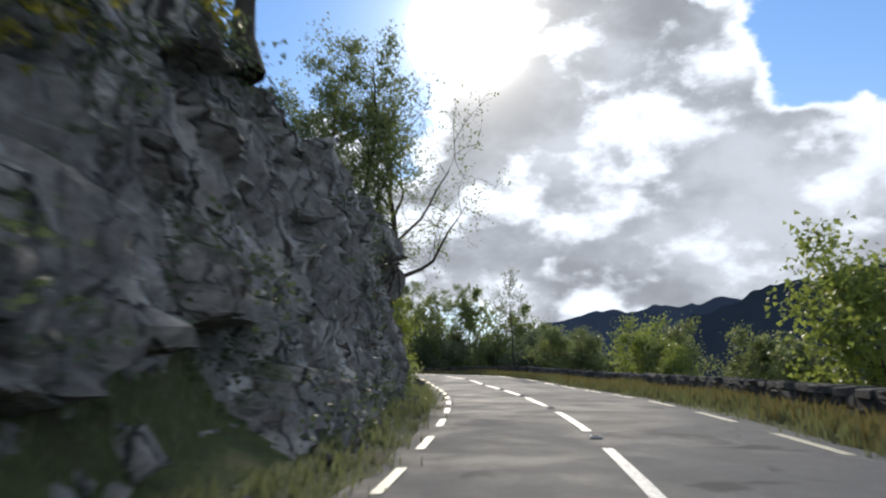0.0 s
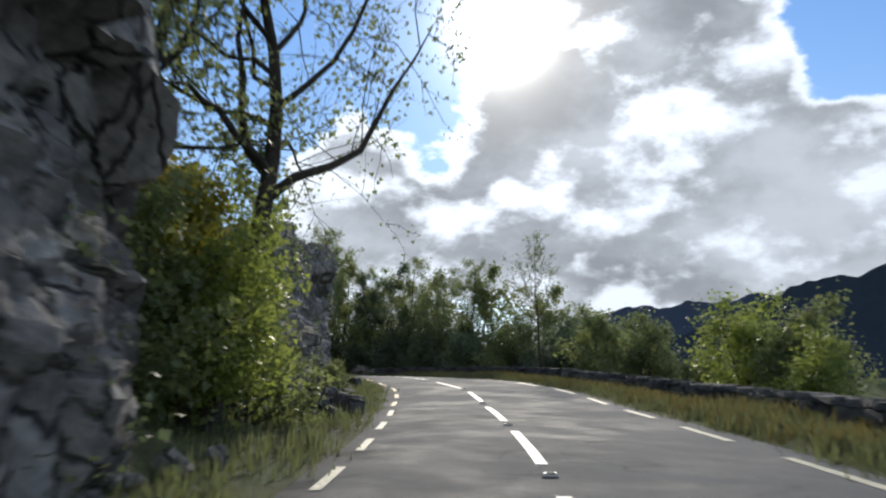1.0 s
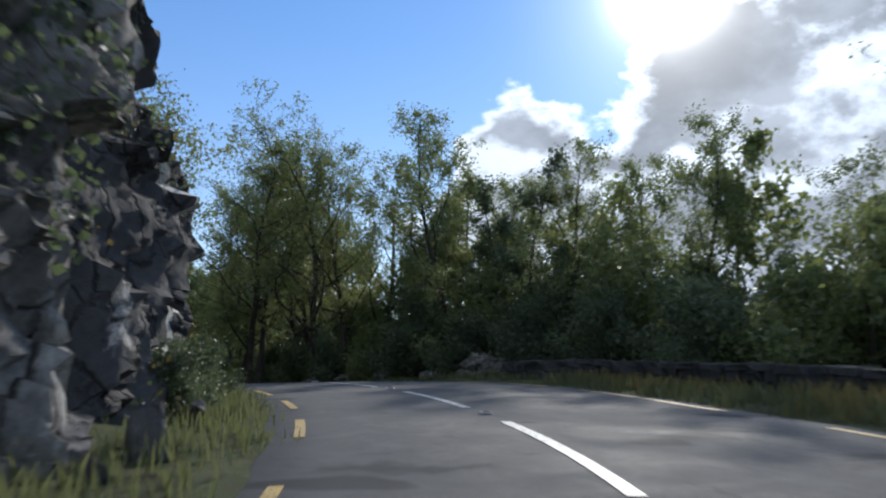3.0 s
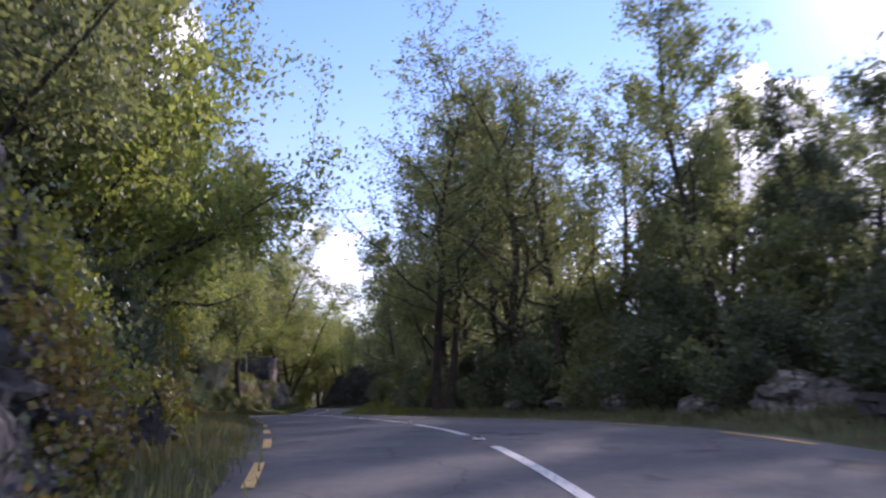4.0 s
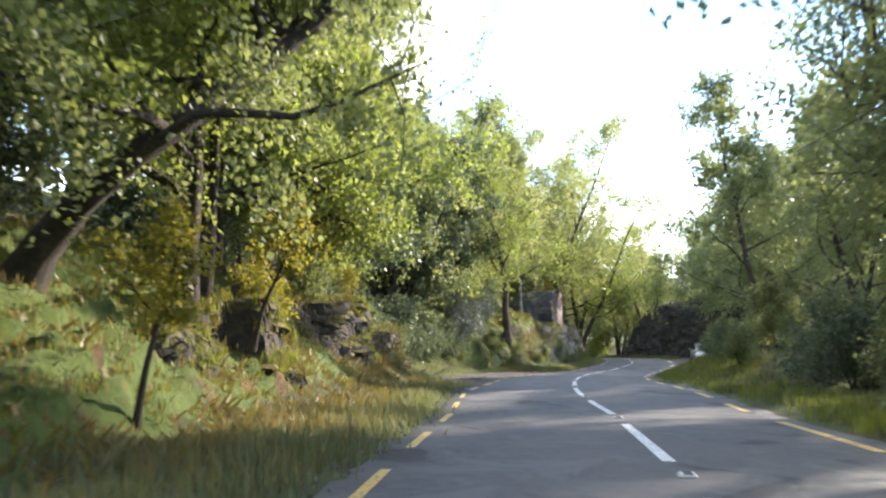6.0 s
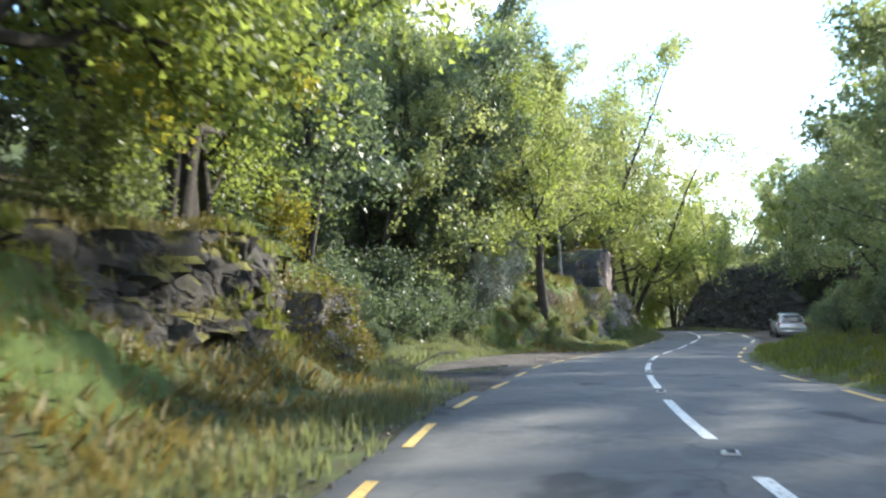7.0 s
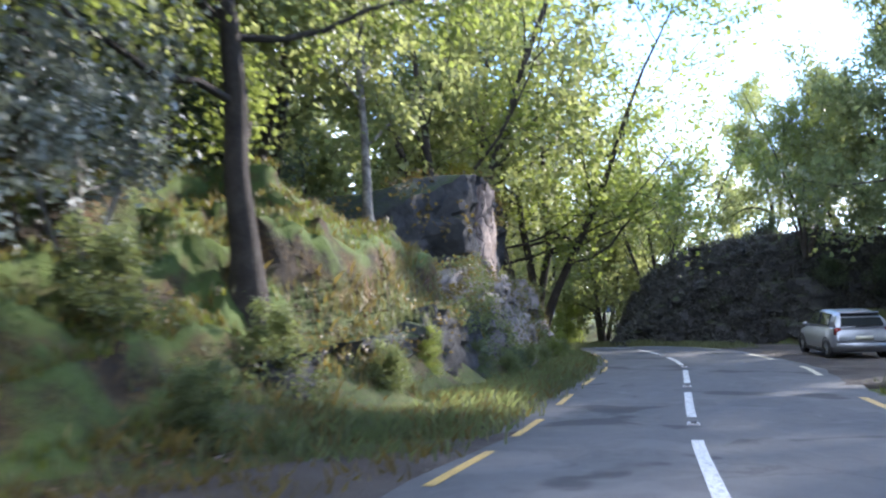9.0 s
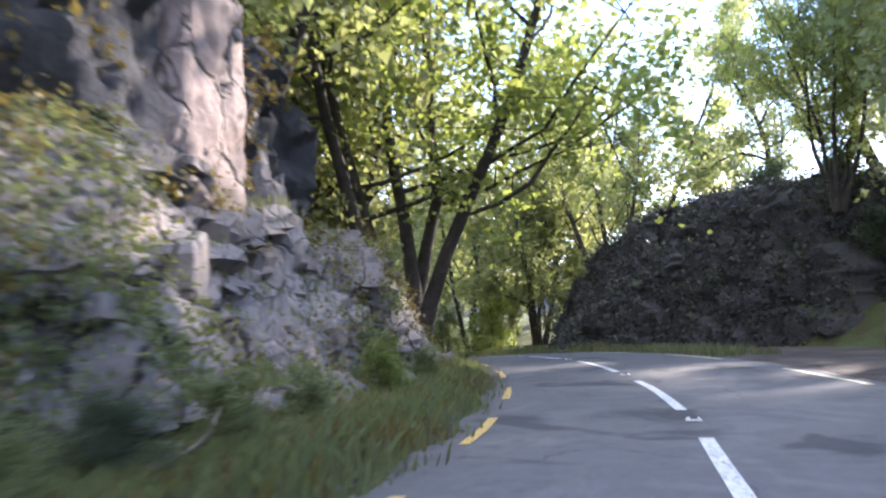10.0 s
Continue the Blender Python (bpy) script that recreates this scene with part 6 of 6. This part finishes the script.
for k, (s, d, w, h) in enumerate(((31.5, -3.6, 0.7, 0.4), (33.5, -3.4, 0.6, 0.35), (30.2, -4.2, 0.8, 0.6))):
    boulder("boulder", "broken grey rock at the foot of the cutting", on_ground(s, d) + Vector((0, 0, h * 0.3)), (w, w * 0.7, h), ROCK, 30 + k)


# ---- the low stone wall over the valley ----
def stone_mesh(seed):
    bm = bmesh.new()
    bmesh.ops.create_cube(bm, size=1)
    bmesh.ops.bevel(bm, geom=bm.edges[:], offset=0.09, segments=1, affect="EDGES")
    rng = random.Random(seed)
    for v in bm.verts:
        v.co += Vector((rng.uniform(-0.06, 0.06), rng.uniform(-0.06, 0.06), rng.uniform(-0.07, 0.07)))
    return from_bm("stone", bm, WALL_STONE)


def build_wall():
    shapes = [stone_mesh(k) for k in range(7)]
    rng = random.Random(5)
    wall = tagged(new("stone_wall"), "low dark dry-stone wall above the valley", "wall", kind="structure")
    rest_v, rest_f, base, parts = [], [], 0, 0
    off = lambda s: float(np.interp(s, [-14, 5, 16, 30, 44, 56, 66], [5.6, 5.4, 5.4, 6.4, 6.9, 7.4, 7.8]))
    for course in range(4):
        s = -12.0
        while s < 64:
            long = rng.uniform(0.35, 0.75) if course < 3 else rng.uniform(0.4, 0.9)
            high = 0.2 if course < 3 else 0.14
            x, y, _ = lane(s + long / 2, off(s))
            z0 = float(np.interp(s, ALONG, LINE[:, 2])) - 0.12
            tx, ty = (float(np.interp(s, ALONG, TANGENT[:, q])) for q in range(2))
            m = Matrix.LocRotScale((x, y, z0 + course * 0.19 + high / 2 + rng.uniform(-0.015, 0.015)), Euler((rng.uniform(-0.05, 0.05), rng.uniform(-0.04, 0.04), math.atan2(ty, tx) + rng.uniform(-0.06, 0.06))), (long * 1.02, rng.uniform(0.38, 0.5), high * rng.uniform(0.9, 1.12)))
            me = shapes[rng.randrange(7)]
            if 18 < s < 46 and parts < 300:
                ob = part("stone", me, wall)
                ob.matrix_local = m
                parts += 1
            else:
                co = np.array([m @ v.co for v in me.vertices])
                for f in me.polygons:
                    k = list(f.vertices)
                    rest_f += [(base + k[0], base + k[q], base + k[q + 1]) for q in range(1, len(k) - 1)]
                rest_v.append(co)
                base += len(co)
            s += long
    rest = part("wall_stones", mesh_of("wall_stones", np.concatenate(rest_v), rest_f, WALL_STONE), wall)
    tagged(rest, kind="stuff")


# ---- the parked car ----
SILVER = plain("silver_paint", (0.36, 0.375, 0.4), 0.34, 0.55, grime=0.12, coat=0.6)
GLASS = plain("tinted_glass", (0.02, 0.025, 0.03), 0.06, 0.0, 0.6, 0.0)
TYRE = plain("tyre_rubber", (0.018, 0.018, 0.018), 0.85)
ALLOY = plain("alloy_rim", (0.42, 0.43, 0.45), 0.35, 0.8)
RED_LENS = plain("red_lens", (0.16, 0.012, 0.012), 0.2, grime=0.2)
CLEAR_LENS = plain("clear_lens", (0.7, 0.72, 0.75), 0.12, grime=0.05)
TRIM = plain("black_trim", (0.02, 0.02, 0.022), 0.6)
PLATE = plain("pale_plate", (0.7, 0.68, 0.55), 0.5)


def loft(sections, close=True):
    """Quads between rings of the same number of points."""
    verts = np.concatenate(sections)
    n, m = len(sections), len(sections[0])
    k = np.arange(n * m).reshape(n, m)
    return verts, np.stack([k[:-1], np.roll(k[:-1], -1, 1), np.roll(k[1:], -1, 1), k[1:]], -1).reshape(-1, 4)


def box_part(name, size, at, mat, parent, bevel=0.02, label="", turn=(0, 0, 0)):
    bm = bmesh.new()
    bmesh.ops.create_cube(bm, size=1)
    for v in bm.verts:
        v.co = Vector((v.co.x * size[0], v.co.y * size[1], v.co.z * size[2]))
    bmesh.ops.bevel(bm, geom=bm.edges[:], offset=bevel, segments=2, affect="EDGES")
    ob = part(name, from_bm(name, bm, mat, True), parent, label)
    ob.location, ob.rotation_euler = at, turn
    return ob


def build_car(at, heading):
    """A small hatchback, nose along +y before it is turned."""
    car = thing("parked_car", "silver hatchback parked on the gravel by the road", "car", at)
    car.rotation_euler = (0, 0, heading)
    half = 0.86
    # y from tail to nose: bottom, belt line, half width at the belt
    body = [(-1.93, 0.42, 0.62, 0.70), (-1.9, 0.32, 0.88, 0.78), (-1.75, 0.24, 0.98, 0.83), (-1.2, 0.2, 0.99, half), (-0.4, 0.18, 0.97, half), (0.4, 0.18, 0.95, half), (1.0, 0.2, 0.92, 0.85), (1.5, 0.22, 0.82, 0.82), (1.8, 0.28, 0.72, 0.74), (1.93, 0.4, 0.58, 0.62)]
    rings = []
    for y, low, belt, w in body:
        ring = [(-w * 0.9, low), (-w * 1.0, low + 0.18), (-w * 1.02, (low + belt) / 2 + 0.05), (-w * 0.97, belt - 0.05), (-w * 0.88, belt), (w * 0.88, belt), (w * 0.97, belt - 0.05), (w * 1.02, (low + belt) / 2 + 0.05), (w, low + 0.18), (w * 0.9, low)]
        rings.append(np.array([(x, y, z) for x, z in ring]))
    v, f = loft(rings)
    caps = len(rings[0])
    v = np.vstack([v, rings[0].mean(0)[None], rings[-1].mean(0)[None]])
    tri = [(len(v) - 2, (k + 1) % caps, k) for k in range(caps)] + [(len(v) - 1, len(v) - 2 - caps + k, len(v) - 2 - caps + (k + 1) % caps) for k in range(caps)]
    quads = np.concatenate([f[:, [0, 1, 2]], f[:, [0, 2, 3]], np.array(tri)])
    me = mesh_of("body", v, quads, SILVER, True)
    part("body", me, car)
    # cabin: roof on pillars, with panes let in
    cab = [(-1.78, 0.98, 0.74, 0.98, 0.72), (-1.66, 1.3, 0.66, 0.98, 0.76), (-1.35, 1.44, 0.6, 0.98, 0.78), (-0.6, 1.5, 0.6, 0.98, 0.79), (0.1, 1.48, 0.6, 0.96, 0.79), (0.45, 1.38, 0.6, 0.95, 0.79), (1.0, 0.97, 0.7, 0.93, 0.74)]
    rings = [np.array([(-wb, y, b - 0.03), (-(wb + wt) / 2 - 0.02, y, (b + t) / 2), (-wt - 0.02, y, t - 0.08), (-wt + 0.1, y, t), (wt - 0.1, y, t), (wt + 0.02, y, t - 0.08), ((wb + wt) / 2 + 0.02, y, (b + t) / 2), (wb, y, b - 0.03)]) for y, t, wt, b, wb in cab]
    v, f = loft(rings)
    part("roof", mesh_of("roof", v, f, SILVER, True), car)

    def pane(name, corners, lift, parent=car):
        c = np.array(corners, float)
        mid = c.mean(0)
        c = mid + (c - mid) * 0.9
        nrm = np.cross(c[1] - c[0], c[2] - c[0])
        nrm /= np.linalg.norm(nrm)
        nrm *= np.sign(nrm @ (mid - np.array([0, -0.4, 0.9])))
        verts = np.vstack([c + nrm * lift, c - nrm * 0.01])
        part(name, mesh_of(name, verts, [(0, 1, 2, 3), (7, 6, 5, 4), (0, 4, 5, 1), (1, 5, 6, 2), (2, 6, 7, 3), (3, 7, 4, 0)], GLASS), parent, "dark tinted window")

    pane("rear_window", [(-0.68, -1.8, 1.0), (0.68, -1.8, 1.0), (0.58, -1.5, 1.4), (-0.58, -1.5, 1.4)], 0.06)
    pane("windscreen", [(-0.7, 1.0, 0.97), (0.7, 1.0, 0.97), (0.58, 0.42, 1.4), (-0.58, 0.42, 1.4)], 0.05)
    for side in (-1, 1):
        pane("side_window", [(side * 0.8, -1.35, 1.0), (side * 0.8, -0.45, 1.0), (side * 0.65, -0.45, 1.42), (side * 0.64, -1.2, 1.38)], 0.035)
        pane("side_window", [(side * 0.8, -0.38, 1.0), (side * 0.79, 0.7, 0.98), (side * 0.66, 0.3, 1.38), (side * 0.65, -0.38, 1.42)], 0.035)
        box_part("tail_light", (0.2, 0.14, 0.26), (side * 0.72, -1.82, 0.86), RED_LENS, car, 0.03, "red tail light")
        box_part("headlight", (0.3, 0.2, 0.16), (side * 0.58, 1.74, 0.64), CLEAR_LENS, car, 0.04, "clear headlight")
        box_part("wing_mirror", (0.2, 0.1, 0.13), (side * 0.93, 0.55, 1.0), SILVER, car, 0.04)
        box_part("sill", (0.05, 2.2, 0.12), (side * 0.84, 0, 0.24), TRIM, car, 0.015)
        for y in (-1.2, 1.22):
            ring, rim = [], []
            a = np.arange(28) / 28 * 2 * np.pi
            for x, r in ((-0.1, 0.2), (-0.1, 0.28), (-0.07, 0.305), (0.07, 0.305), (0.1, 0.28), (0.1, 0.2)):
                ring.append(np.stack([x + 0 * a, r * np.cos(a), r * np.sin(a)], 1))
            v, f = loft(ring)
            tyre = part("wheel", mesh_of("tyre", v, f, TYRE, True), car, "black tyre on an alloy rim")
            tyre.location = (side * 0.78, y, 0.305)
            bm = bmesh.new()
            bmesh.ops.create_cone(bm, cap_ends=True, segments=28, radius1=0.2, radius2=0.2, depth=0.12, matrix=Matrix.Rotation(math.pi / 2, 4, "Y"))
            for k in range(5):
                turn = Matrix.Rotation(k * 2 * math.pi / 5, 4, "X")
                bmesh.ops.create_cube(bm, size=1, matrix=turn @ Matrix.Translation((side * 0.07, 0, 0.1)) @ Matrix.Diagonal((0.03, 0.05, 0.18, 1)))
            part("rim", from_bm("rim", bm, ALLOY), tyre, "five-spoke alloy rim")
            arch = []
            for r, x in ((0.33, 0.0), (0.37, 0.0), (0.37, 0.1), (0.33, 0.1)):
                b = np.linspace(-0.25, np.pi + 0.25, 16)
                arch.append(np.stack([side * (0.82 + x * 0.6) + 0 * b, y + r * np.cos(b), 0.305 + r * np.sin(b)], 1))
            v = np.concatenate(arch)
            k = np.arange(64).reshape(4, 16)
            f = np.concatenate([np.stack([k[q, :-1], k[q, 1:], k[(q + 1) % 4, 1:], k[(q + 1) % 4, :-1]], -1) for q in range(4)])
            part("wheel_arch", mesh_of("wheel_arch", v, f, TRIM, True), car)
    box_part("rear_bumper", (1.56, 0.16, 0.28), (0, -1.88, 0.44), SILVER, car, 0.05)
    box_part("front_bumper", (1.4, 0.16, 0.26), (0, 1.88, 0.42), SILVER, car, 0.05)
    box_part("number_plate", (0.5, 0.02, 0.11), (0, -1.965, 0.68), PLATE, car, 0.004, "pale number plate")
    box_part("spoiler", (1.1, 0.16, 0.05), (0, -1.62, 1.42), SILVER, car, 0.02)
    box_part("rear_wiper", (0.4, 0.02, 0.03), (0.05, -1.82, 1.03), TRIM, car, 0.005)
    return car


build_car(Vector(lane(141.2, 6.2, 0.03).tolist()), radians(40))

# ---- dead branches on the bank ----
for k, (s, d, turn, long) in enumerate(((102.6, -4.2, 0.5, 1.3), (102.0, -4.5, -0.3, 1.0), (133.0, -3.2, 0.2, 0.7), (74.6, -5.0, 0.6, 2.6), (75.4, -5.4, 1.4, 2.2), (75.9, -4.8, 2.3, 1.9), (76.6, -5.6, 0.2, 2.8), (77.4, -5.0, 1.9, 2.0))):
    r = np.random.default_rng(50 + k)
    at = on_ground(s, d)
    line, radii, _ = branch(r, (0, 0, 0.05), (math.cos(turn), math.sin(turn), 0.45), long, 0.03, 0.01, 0.4, 0.0, 7)
    fork, fr, _ = branch(r, line[3], (math.cos(turn + 0.8), math.sin(turn + 0.8), 0.3), long * 0.5, 0.018, 0.006, 0.4, 0.0, 5)
    v, f = tubes([(line, radii), (fork, fr)], 6)
    thing("dead_branch", "bleached dead branch lying on the bank", "branch", at, "dead branches", data=mesh_of("dead_branch", v, f, DEAD_WOOD, True))

build_marks()
build_wall()
